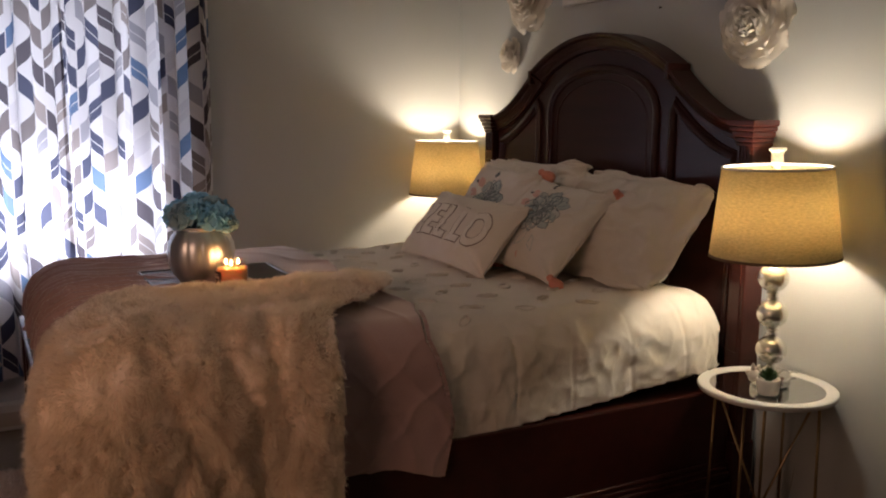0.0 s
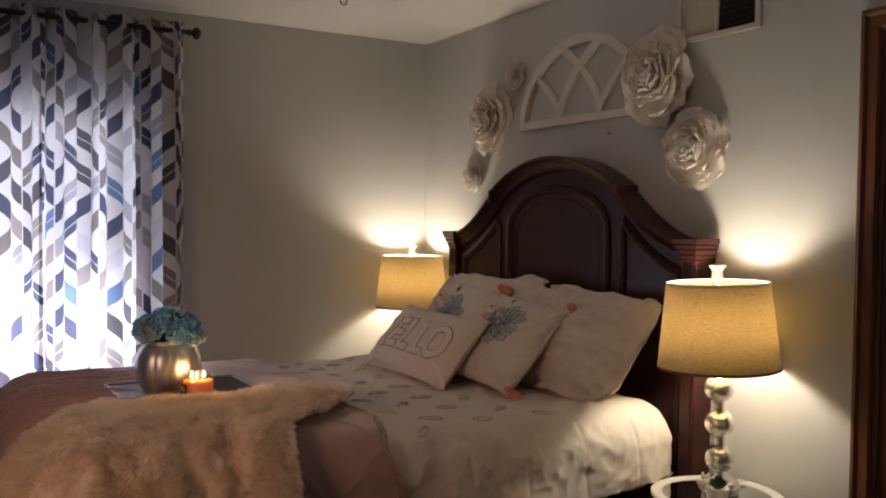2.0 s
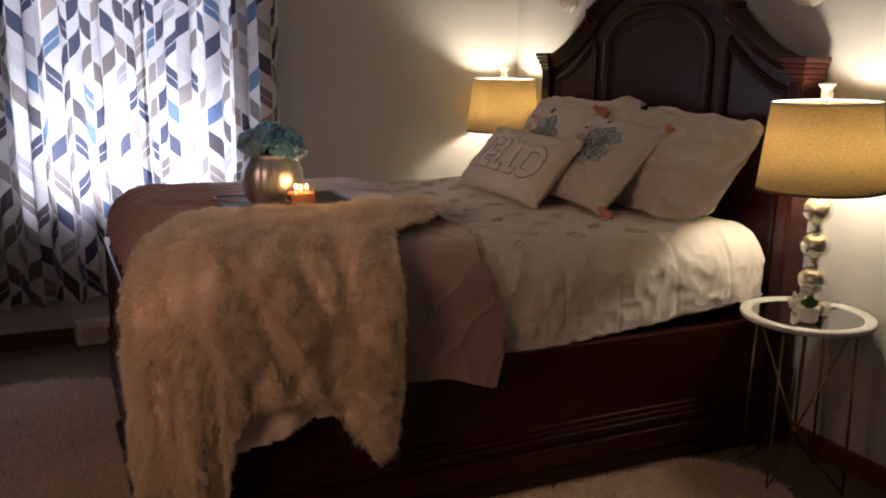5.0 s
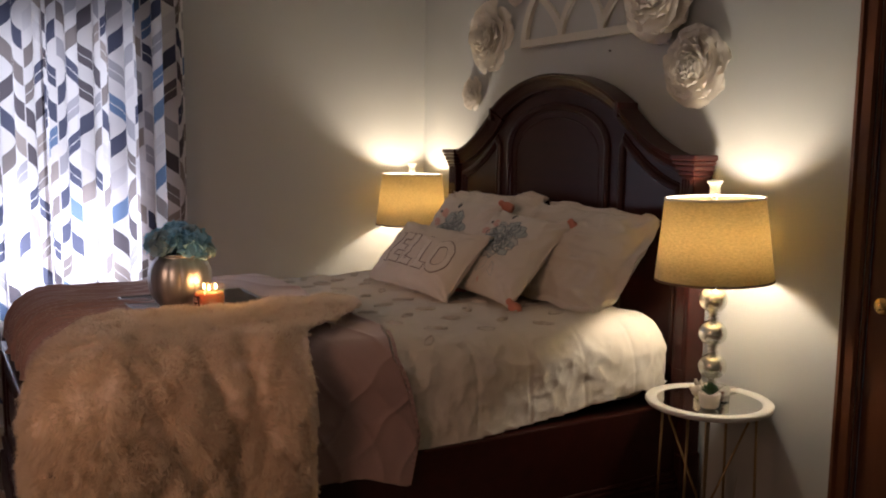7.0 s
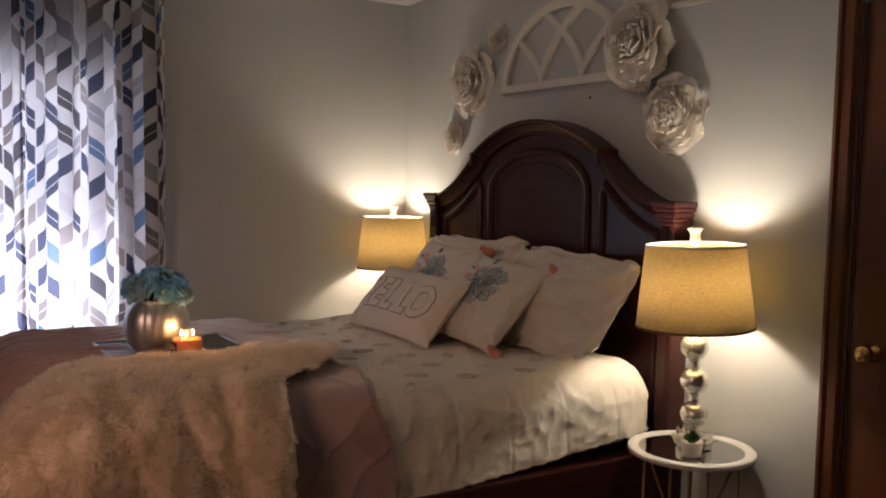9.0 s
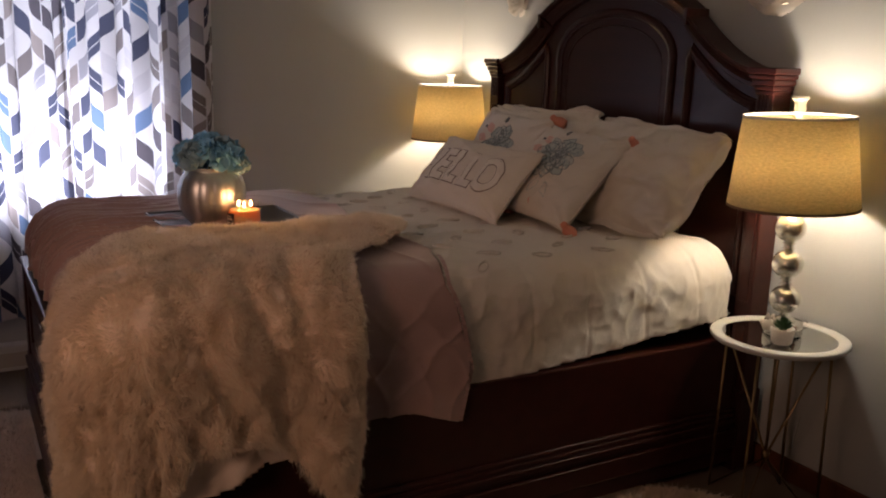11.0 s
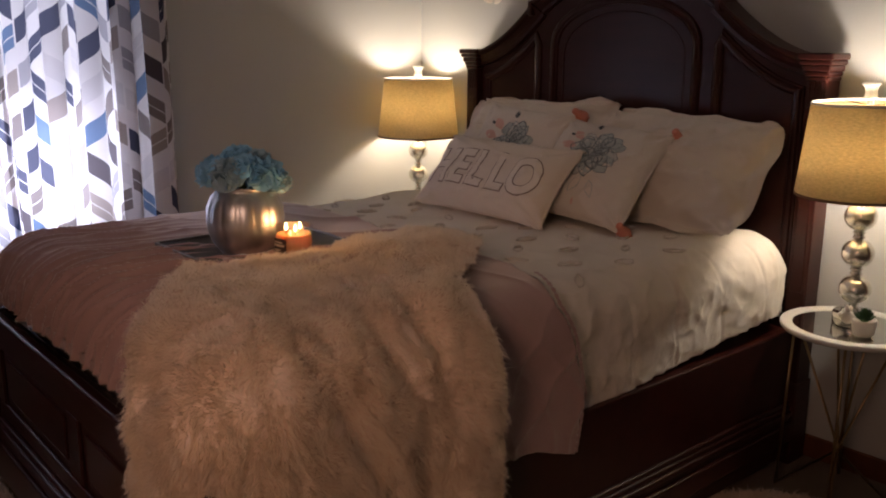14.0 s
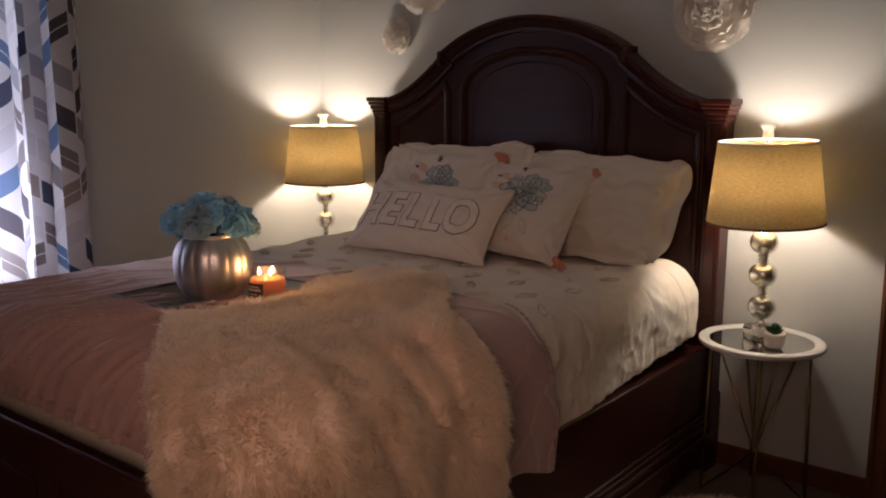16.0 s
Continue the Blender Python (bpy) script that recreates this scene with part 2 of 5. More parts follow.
INKDARK = material("charcoal_print", (0.08, 0.09, 0.11), 0.85, vary=0.2)
CURTAIN = curtain_cloth()
PANE = JARGLASS
FROST = material("lit_cut_crystal", (0.90, 0.89, 0.86), 0.15, vary=0.05, fine=60, bump=0.1, translucent=0.55)

# ---- builders ----


def smooth(mesh, on=True):
    mesh.polygons.foreach_set("use_smooth", [on] * len(mesh.polygons))


def mesh_of(name, verts, faces, soft=True):
    me = bpy.data.meshes.new(name)
    me.from_pydata([tuple(map(float, v)) for v in verts], [], faces)
    me.update()
    if soft:
        smooth(me)
    return me


def thing(name, at=(0, 0, 0), label="", category="", group="", kind=""):
    ob = new(name)
    ob.location = at
    ob.empty_display_size = 0.1
    return tagged(ob, label, category, group, kind)


def part(name, shape, mat, parent=None, label="", m=None, world_space=False):
    """Links a bmesh or mesh as one object under parent. world_space: its points are in room coordinates."""
    if isinstance(shape, bmesh.types.BMesh):
        me = bpy.data.meshes.new(name)
        bmesh.ops.recalc_face_normals(shape, faces=shape.faces)
        shape.to_mesh(me)
        shape.free()
    else:
        me = shape
    if mat and not me.materials:
        me.materials.append(mat)
    ob = new(name, me)
    if parent:
        ob.parent = parent
        if world_space:
            o = Vector((0, 0, 0))
            p = parent
            while p:
                o += p.location
                p = p.parent
            ob.location = -o
    if m is not None:
        ob.matrix_basis = m
    if label:
        ob["label"] = label
    return ob


def box(x0, x1, y0, y1, z0, z1, bevel=0.0, seg=2):
    bm = bmesh.new()
    bmesh.ops.create_cube(bm, size=1)
    for v in bm.verts:
        v.co = Vector((x0 + (v.co.x + 0.5) * (x1 - x0), y0 + (v.co.y + 0.5) * (y1 - y0), z0 + (v.co.z + 0.5) * (z1 - z0)))
    if bevel:
        bmesh.ops.bevel(bm, geom=list(bm.edges), offset=bevel, segments=seg, affect="EDGES", profile=0.5)
    return bm


def lathe(profile, seg=40, lobes=0, depth=0.0, soft=True, name="turned"):
    """Turns (radius, z) pairs about z."""
    verts, faces = [], []
    for r, z in profile:
        for k in range(seg):
            a = 2 * math.pi * k / seg
            q = r * (1 - depth * (1 - abs(math.sin(lobes * a / 2)) ** 0.6)) if lobes else r
            verts.append((q * math.cos(a), q * math.sin(a), z))
    for i in range(len(profile) - 1):
        for k in range(seg):
            a, b = i * seg + k, i * seg + (k + 1) % seg
            faces.append((a, b, b + seg, a + seg))
    return mesh_of(name, verts, faces, soft)


def tube(points, r, seg=8, closed=False, name="rod"):
    pts = [Vector(p) for p in points]
    verts, faces = [], []
    count = len(pts)
    up = Vector((0.13, 0.21, 0.97))
    for i, p in enumerate(pts):
        a = pts[(i - 1) % count] if closed or i > 0 else p
        b = pts[(i + 1) % count] if closed or i < count - 1 else p
        d = (b - a).normalized()
        s = d.cross(up)
        if s.length < 0.05:
            s = d.cross(Vector((1, 0, 0)))
        s.normalize()
        t = s.cross(d)
        for k in range(seg):
            w = 2 * math.pi * k / seg
            verts.append(p + r * (math.cos(w) * s + math.sin(w) * t))
    for i in range(count if closed else count - 1):
        j = (i + 1) % count
        for k in range(seg):
            faces.append((i * seg + k, i * seg + (k + 1) % seg, j * seg + (k + 1) % seg, j * seg + k))
    if not closed:
        faces += [tuple(range(seg))[::-1], tuple((count - 1) * seg + k for k in range(seg))]
    return mesh_of(name, verts, faces)


def grid_mesh(P, keep=None, uv=None, name="cloth"):
    """A sheet from an array of points (rows, columns, 3)."""
    h, w, _ = P.shape
    idx = np.arange(h * w).reshape(h, w)
    f = np.stack([idx[:-1, :-1], idx[:-1, 1:], idx[1:, 1:], idx[1:, :-1]], -1)
    f = f[keep] if keep is not None else f.reshape(-1, 4)
    used = np.unique(f)
    back = np.full(h * w, -1)
    back[used] = np.arange(len(used))
    me = mesh_of(name, P.reshape(-1, 3)[used], back[f].tolist())
    if uv is not None:
        layer = me.uv_layers.new(name="UVMap")
        flat = uv.reshape(-1, 2)[f.reshape(-1)]
        layer.data.foreach_set("uv", flat.astype(np.float32).ravel())
    return me


def strands(points, normals, comb, length, width, rng, lean=0.5, name="pile"):
    """Many thin tapering hairs as one mesh."""
    c = len(points)
    j = rng.normal(0, 0.33, (c, 3))
    d = normals + lean * comb + j
    d /= np.linalg.norm(d, axis=1)[:, None]
    ln = (length * rng.uniform(0.6, 1.25, c))[:, None]
    side = np.cross(d, rng.normal(0, 1, (c, 3)))
    side /= np.linalg.norm(side, axis=1)[:, None]
    w = (width * rng.uniform(0.7, 1.3, c))[:, None]
    bend = comb * 0.5 + np.array([0, 0, -0.25]) + rng.normal(0, 0.25, (c, 3))
    mid = points + d * ln * 0.55
    tip = points + d * ln * 0.9 + bend * ln * 0.5
    V = np.stack([points - side * w, points + side * w, mid + side * w * 0.8, mid - side * w * 0.8, tip], 1).reshape(-1, 3)
    b = np.arange(c)[:, None] * 5
    quads, tris = b + np.array([[0, 1, 2, 3]]), b + np.array([[3, 2, 4]])
    loops = np.concatenate([quads, tris], 1).ravel()
    me = bpy.data.meshes.new(name)
    me.vertices.add(c * 5), me.loops.add(c * 7), me.polygons.add(c * 2)
    me.vertices.foreach_set("co", V.astype(np.float32).ravel())
    me.loops.foreach_set("vertex_index", loops.astype(np.int32))
    starts = (np.arange(c)[:, None] * 7 + np.array([[0, 4]])).ravel()
    me.polygons.foreach_set("loop_start", starts.astype(np.int32))
    me.update(calc_edges=True)
    me.validate()
    return me


def waves(a, b, seed, scale, octaves=3):
    """Smooth random relief over two arrays, about -1 to 1."""
    rng = np.random.default_rng(seed)
    out, amp, total = np.zeros_like(a), 1.0, 0.0
    for o in range(octaves):
        for k in range(7):
            th, ph = rng.uniform(0, math.pi), rng.uniform(0, 2 * math.pi)
            f = scale * 2 ** o * rng.uniform(0.7, 1.3)
            out += amp * np.sin(f * (a * math.cos(th) + b * math.sin(th)) + ph) / 4
        total += amp
        amp *= 0.5
    return out / total

# ---- room ----
X0, X1, Y0, Y1, H = -4.6, 0.0, -4.0, 1.334, 2.46
part("floor", box(X0 - 0.2, X1 + 0.2, Y0 - 0.2, Y1 + 0.3, -0.12, 0.0), CARPET)
part("ceiling", box(X0 - 0.2, X1 + 0.2, Y0 - 0.2, Y1 + 0.3, H, H + 0.12), CEIL)
part("wall_back", box(X0 - 0.12, X0, Y0, Y1 + 0.15, 0.002, H - 0.002), WALL)
part("wall_side", box(X0, X1 + 0.12, Y0 - 0.12, Y0, 0.002, H - 0.002), WALL)
# wall with the window
WX0, WX1, WZ0, WZ1 = -2.55, -1.61, 0.69, 1.95
bm = bmesh.new()
for a in ((X0, WX0, 0.002, H - 0.002), (WX1, X1 + 0.12, 0.002, H - 0.002), (WX0, WX1, 0.002, WZ0), (WX0, WX1, WZ1, H - 0.002)):
    b2 = box(a[0], a[1], Y1, Y1 + 0.15, a[2], a[3])
    me_ = bpy.data.meshes.new("tmp")
    b2.to_mesh(me_)
    b2.free()
    bm.from_mesh(me_)
part("wall_window", bm, WALL)
# wall behind the bed, with the doorway
DY0, DY1, DZ = -2.24, -1.453, 2.04
bm = bmesh.new()
for a in ((DY1, Y1, 0.002, H - 0.002), (Y0, DY0, 0.002, H - 0.002), (DY0, DY1, DZ, H - 0.002)):
    b2 = box(X1, X1 + 0.12, a[0], a[1], a[2], a[3])
    me_ = bpy.data.meshes.new("tmp")
    b2.to_mesh(me_)
    b2.free()
    bm.from_mesh(me_)
part("wall_head", bm, WALL)
for o in bpy.data.objects:
    if o.type == "MESH":
        tagged(o, {"floor": "tan cut-pile carpet over the bedroom floor", "ceiling": "flat off-white painted ceiling"}.get(o.name, "soft grey painted bedroom wall"), o.name.split("_")[0], "", "structure")


def skirting(name, run):
    """A stained skirting board with a rounded top: run is (x0, x1, y0, y1)."""
    ob = part(name, box(*run, 0.0, 0.082, 0.005), OAK)
    return tagged(ob, "red-brown stained wooden skirting board on the carpet", "baseboard", "", "structure")


skirting("baseboard", (-0.016, -0.001, -1.395, Y1 - 0.02))
skirting("baseboard", (X0 + 0.02, -2.39, Y1 - 0.016, Y1 - 0.001))
skirting("baseboard", (-1.74, -0.02, Y1 - 0.016, Y1 - 0.001))
skirting("baseboard", (-0.016, -0.001, Y0 + 0.02, -2.32))

# window
win = thing("window_1", ((WX0 + WX1) / 2, Y1, WZ0), "white double-hung window with bright daylight behind it", "window", "", "structure")
fr = lambda *a: box(*a, 0.004)
for a in ((WX0, WX0 + 0.045, WZ0, WZ1), (WX1 - 0.045, WX1, WZ0, WZ1), (WX0 + 0.045, WX1 - 0.045, WZ0, WZ0 + 0.045), (WX0 + 0.045, WX1 - 0.045, WZ1 - 0.045, WZ1)):
    part("window_frame", fr(a[0] + 0.001, a[1] - 0.001, Y1 + 0.03, Y1 + 0.12, a[2] + 0.001, a[3] - 0.001), WHITE, win, world_space=True)
part("sash_rail", fr(WX0 + 0.046, WX1 - 0.046, Y1 + 0.05, Y1 + 0.10, 1.19, 1.235), WHITE, win, world_space=True)
for z0, z1 in ((WZ0 + 0.046, 1.189), (1.236, WZ1 - 0.046)):
    p = part("pane", box(WX0 + 0.047, WX1 - 0.047, Y1 + 0.072, Y1 + 0.076, z0, z1), PANE, win, world_space=True)
    p.visible_shadow = False
part("window_sill", box(WX0 - 0.04, WX1 + 0.04, Y1 - 0.03, Y1 - 0.001, WZ0 - 0.04, WZ0 - 0.005, 0.006), WHITE, win, world_space=True)

# door and its casing
door = thing("door_1", (0, DY1, 0), "closed red-brown stained flush wooden door", "door", "", "structure")
part("door_leaf", box(0.012, 0.05, DY0 + 0.012, DY1 - 0.012, 0.012, DZ - 0.01, 0.003), OAK, door, world_space=True)


def casing_profile(flip):
    return [(-0.002, 0.0), (-0.018, 0.0), (-0.020, 0.012), (-0.013, 0.022), (-0.012, 0.052), (-0.006, 0.062), (-0.002, 0.062)]


for side, y in ((1, DY1), (-1, DY0)):
    verts, faces = [], []
    pr = casing_profile(0)
    for z in (0.002, DZ + 0.062):
        for x, d in pr:
            verts.append((x, y + side * (0.062 - d) * 1.0, z - (d if z > 1 else 0)))
    k = len(pr)
    for i in range(k):
        faces.append((i, (i + 1) % k, k + (i + 1) % k, k + i))
    faces += [tuple(range(k))[::-1], tuple(range(k, 2 * k))]
    b2 = bmesh.new()
    b2.from_mesh(mesh_of("c", verts, faces, False))
    part("door_casing", b2, OAK, door, world_space=True)
verts, faces = [], []
for y, s in ((DY0 - 0.062, 1), (DY1 + 0.062, -1)):
    for x, d in casing_profile(0):
        verts.append((x, y + s * d, DZ + 0.062 - d))
faces = [(i, (i + 1) % 7, 7 + (i + 1) % 7, 7 + i) for i in range(7)] + [tuple(range(7))[::-1], tuple(range(7, 14))]
b2 = bmesh.new()
b2.from_mesh(mesh_of("c", verts, faces, False))
part("door_casing", b2, OAK, door, world_space=True)
part("door_stop", box(0.0, 0.011, DY1 - 0.012, DY1 - 0.001, 0.01, DZ - 0.012), OAK, door, world_space=True)
knob = part("door_knob", lathe([(0.0, 0.0), (0.030, 0.0), (0.031, 0.004), (0.014, 0.010), (0.011, 0.026), (0.018, 0.032), (0.027, 0.042), (0.028, 0.052), (0.022, 0.060), (0.008, 0.064), (0.0, 0.064)], 32), BRASS, door, "polished brass round knob")
knob.matrix_basis = pose(0.012, -1.545 - DY1, 0.972, 0, -90, 0)

# air vent on the head wall
vent = thing("air_vent", (0, -0.82, 2.215), "cream metal wall register, one half open and dark", "vent")
VY0, VY1, VZ0, VZ1 = -1.012, -0.632, 2.125, 2.305
# flat near-black plate; its colour gives the shade of an open duct
part("duct", box(-0.003, -0.001, VY0 + 0.01, VY1 - 0.01, VZ0 + 0.01, VZ1 - 0.01), DARK, vent, world_space=True)
for a in ((VY0, VY0 + 0.02, VZ0, VZ1), (VY1 - 0.02, VY1, VZ0, VZ1), (VY0 + 0.02, VY1 - 0.02, VZ0, VZ0 + 0.02), (VY0 + 0.02, VY1 - 0.02, VZ1 - 0.02, VZ1), (-0.825, -0.81, VZ0 + 0.02, VZ1 - 0.02)):
    part("frame", box(-0.016, -0.003, a[0], a[1], a[2], a[3], 0.002), VENT, vent, world_space=True)
for k in range(13):
    y = -0.803 + k * 0.0119
    part("slat", box(-0.013, -0.005, y, y + 0.0066, VZ0 + 0.02, VZ1 - 0.02), VENT, vent, world_space=True)
for k in range(12):
    y = -0.988 + k * 0.0135
    part("slat", box(-0.010, -0.006, y, y + 0.002, VZ0 + 0.02, VZ1 - 0.02), BRONZE, vent, world_space=True)
for k in range(6):
    z = VZ0 + 0.035 + k * 0.021
    part("crossbar", box(-0.0058, -0.0035, VY0 + 0.021, -0.826, z, z + 0.004), BRONZE, vent, world_space=True)

# floor-level heat register under the curtain
reg = thing("floor_register", (-2.06, Y1 - 0.04, 0), "low off-white metal heat diffuser against the wall", "register")
part("casing", box(-2.38, -1.75, Y1 - 0.06, Y1 - 0.002, 0.0, 0.112, 0.006), WHITE, reg, world_space=True)
part("lip", box(-2.385, -1.745, Y1 - 0.066, Y1 - 0.002, 0.1125, 0.118, 0.002), WHITE, reg, world_space=True)
part("grille", box(-2.36, -1.77, Y1 - 0.064, Y1 - 0.061, 0.02, 0.085, 0.001), VENT, reg, world_space=True)

hook = thing("ceiling_hook", (-0.84, 0.58, H), "small dark metal ring hook in the ceiling", "hook")
part("plate", lathe([(0.0, -0.004), (0.014, -0.004), (0.016, -0.0005), (0, -0.0005)], 20), BRONZE, hook)
part("ring", tube([(0.016 * math.cos(a), 0, -0.026 + 0.018 * math.sin(a)) for a in np.linspace(0, 2 * math.pi, 20, endpoint=False)], 0.0028, 6, True), BRONZE, hook)

# ---- curtains ----
RODZ, RODY = 2.352, 1.245
rod = thing("curtain_rod", (-2.08, RODY, RODZ), "dark bronze curtain rod with ball ends and brackets", "curtain rod")
part("pole", tube([(-2.83, RODY, RODZ), (-1.36, RODY, RODZ)], 0.0125, 12), BRONZE, rod, world_space=True)
for x, s in ((-2.83, -1), (-1.36, 1)):
    f = part("finial", lathe([(0.0, 0.0), (0.016, 0.0), (0.018, 0.006), (0.011, 0.012), (0.012, 0.018), (0.026, 0.027), (0.030, 0.040), (0.024, 0.053), (0.010, 0.060), (0.0, 0.061)], 24), BRONZE, rod)
    f.matrix_basis = pose(x + 2.08, 0, 0, 0, 90 * s, 0)
for x in (-2.79, -2.08, -1.385):
    part("bracket", tube([(x, RODY + 0.018, RODZ - 0.012), (x, Y1 - 0.002, RODZ - 0.012)], 0.007, 8), BRONZE, rod, world_space=True)


def curtain(x0, x1, seed, folds):
    """A grommet-top panel hanging in soft folds."""
    c = thing("curtain", ((x0 + x1) / 2, RODY, 0.24), "white curtain printed with navy, grey and tan slanted lozenges", "curtain", "curtains at the window")
    nu, nv = folds * 26, 120
    s, zz = np.meshgrid(np.linspace(0, 1, nu), np.linspace(0.235, 2.395, nv))
    rng = np.random.default_rng(seed)
    ph = rng.uniform(0, 6)
    drop = (2.395 - zz) / 2.16
    wob = 0.35 * np.sin(2 * math.pi * s * 2.3 + ph + 1.2 * drop) * drop + 0.25 * np.sin(2 * math.pi * s * 5.1 + ph * 2) * drop
    phase = 2 * math.pi * folds * s + wob * 1.5
    amp = 0.034 + 0.012 * drop * np.sin(2 * math.pi * s * 3 + ph)
    y = RODY + amp * np.sin(phase) - 0.012 * np.sin(phase * 2) * drop + 0.006 * waves(s * 4, zz * 0.6, seed, 3)
    width = x1 - x0
    x = x0 + width * s + 0.010 * np.sin(phase * 2) + 0.012 * drop * waves(s * 3, zz, seed + 5, 2.0) + (s - 0.5) * 0.03 * drop
    z = zz + 0.012 * np.sin(phase + 1) * (drop > 0.99)
    P = np.stack([x, y, z], -1)
    flat = width * 1.75
    part("panel", grid_mesh(P, uv=np.stack([s * flat + seed * 0.31, zz], -1)), CURTAIN, c, world_space=True)
    hem = P[:3].copy()
    hem[..., 1] -= 0.003
    part("hem", grid_mesh(hem, uv=np.stack([s * flat + seed * 0.31, zz], -1)[:3]), CURTAIN, c, world_space=True)
    for k in range(folds * 2):
        u = (k + 0.5) / (folds * 2)
        if u:
            g = [(x0 + width * u + 0.004 * math.sin(a), RODY + 0.021 * math.cos(a), RODZ + 0.021 * math.sin(a)) for a in np.linspace(0, 2 * math.pi, 18, endpoint=False)]
            part("grommet", tube(g, 0.0036, 6, True), BRONZE, c, world_space=True)
    return c


curtain(-2.76, -2.012, 3, 5)
curtain(-2.012, -1.385, 8, 5)

# ---- bed ----
bed = thing("bed", (-1.13, 0, 0), "dark cherry wooden panel bed with a high arched headboard", "bed")


def top_line(y):
    """Height of the headboard's upper edge."""
    a = abs(y)
    if a < 0.44:
        return 1.745 - (0.785 - math.sqrt(0.785 ** 2 - a * a))
    if a < 0.80:
        s = (a - 0.44) / 0.36
        return 1.402 + 0.195 * (1 - s) ** 1.7
    return 1.402


ys = np.concatenate([np.linspace(-0.80, -0.4401, 22), np.linspace(-0.4399, 0.4399, 50), np.linspace(0.4401, 0.80, 22)])
# the board itself
verts, faces = [], []
for x in (-0.085, -0.035):
    for y in ys:
        verts += [(x, y, 0.25), (x, y, top_line(y) - 0.02)]
k = len(ys) * 2
for i in range(len(ys) - 1):
    a = 2 * i
    faces += [(a, a + 2, a + 3, a + 1), (k + a, k + a + 1, k + a + 3, k + a + 2), (a + 1, a + 3, k + a + 3, k + a + 1)]
part("headboard", mesh_of("headboard", verts, faces, False), CHERRY, bed, world_space=True)


def sweep(line, section, closed=False, name="molding"):
    """A molding: section of (x, offset across the line) carried along a line of (y, z)."""
    pts = [Vector(p) for p in line]
    verts, faces, c, k = [], [], len(pts), len(section)
    for i, p in enumerate(pts):
        a = pts[(i - 1) % c] if closed or i else p
        b = pts[(i + 1) % c] if closed or i < c - 1 else p
        d1 = (p - a).normalized() if (p - a).length else (b - p).normalized()
        d2 = (b - p).normalized() if (b - p).length else d1
        d = (d1 + d2).normalized()
        nrm = Vector((-d.y, d.x))
        grow = min(1.6, 1 / max(0.4, d.dot(d1)))
        for x, o in section:
            verts.append((x, p.x + nrm.x * o * grow, p.y + nrm.y * o * grow))
    for i in range(c if closed else c - 1):
        j = (i + 1) % c
        for q in range(k):
            faces.append((i * k + q, i * k + (q + 1) % k, j * k + (q + 1) % k, j * k + q))
    if not closed:
        faces += [tuple(range(k))[::-1], tuple((c - 1) * k + q for q in range(k))]
    bm = bmesh.new()
    bm.from_mesh(mesh_of(name, verts, faces, False))
    return bm


crown = [(-0.030, 0.0), (-0.138, 0.0), (-0.141, -0.008), (-0.136, -0.016), (-0.124, -0.022), (-0.116, -0.036), (-0.104, -0.050), (-0.102, -0.062), (-0.094, -0.066), (-0.030, -0.066)]
for lo, hi, n in ((-0.80, -0.4401, 24), (-0.4399, 0.4399, 48), (0.4401, 0.80, 24)):
    part("crown_molding", sweep([(y, top_line(y)) for y in np.linspace(lo, hi, n)], crown), CHERRY, bed, world_space=True)
for s in (-1, 1):
    part("crown_ear", box(-0.1425, -0.032, s * 0.446 - 0.011, s * 0.446 + 0.011, 1.548, 1.610, 0.005), CHERRY, bed, world_space=True)
bead = [(-0.0851, 0.018), (-0.094, 0.017), (-0.101, 0.010), (-0.103, 0.0), (-0.100, -0.008), (-0.094, -0.012), (-0.092, -0.018), (-0.0851, -0.020)]
arch = [(-0.345, 0.62)] + [(-0.345, z) for z in np.linspace(0.8, 1.40, 6)] + [(-0.345 * math.cos(a), 1.42 + 0.185 * math.sin(a) ** 0.9) for a in np.linspace(0.02, math.pi - 0.02, 40)] + [(0.345, z) for z in np.linspace(1.40, 0.62, 7)]
part("panel_molding", sweep(arch, bead), CHERRY, bed, world_space=True)
inner = [(y * 0.86, 0.62 + (z - 0.62) * 0.955) for y, z in arch]
part("arched_panel", sweep(inner, [(-0.0852, -0.006), (-0.0852, 0.0), (-0.088, -0.004)]), CHERRY, bed, world_space=True)
for s in (-1, 1):
    q = [(s * 0.435, 0.62), (s * 0.435, 1.43)] + [(s * y, top_line(y) - 0.125 - 0.02 * (0.69 - y)) for y in np.linspace(0.45, 0.745, 16)] + [(s * 0.75, 0.62)]
    part("panel_molding", sweep(q if s < 0 else q, bead), CHERRY, bed, world_space=True)

for s in (-1, 1):
    y0 = s * 0.818
    post = part("post", box(-0.122, -0.032, y0 - 0.035, y0 + 0.035, 0.04, 1.335, 0.005), CHERRY, bed, world_space=True)
    for k in range(4):
        yy = y0 - 0.021 + k * 0.014
        part("flute", box(-0.126, -0.121, yy - 0.0042, yy + 0.0042, 1.235, 1.322, 0.002), CHERRY, post)
    part("raised_panel", box(-0.1255, -0.121, y0 - 0.021, y0 + 0.021, 0.62, 1.195, 0.003), CHERRY, post)
    for x, w, z0, z1 in ((-0.127, 0.038, 1.322, 1.336), (-0.131, 0.041, 1.336, 1.352), (-0.138, 0.047, 1.352, 1.372), (-0.145, 0.054, 1.372, 1.388), (-0.150, 0.060, 1.388, 1.410)):
        part("capital", box(x, -0.030, y0 - w, y0 + w, z0, z1, 0.005), CHERRY, post)
    part("plinth", box(-0.132, -0.030, y0 - 0.042, y0 + 0.042, 0.0, 0.30, 0.006), CHERRY, post)

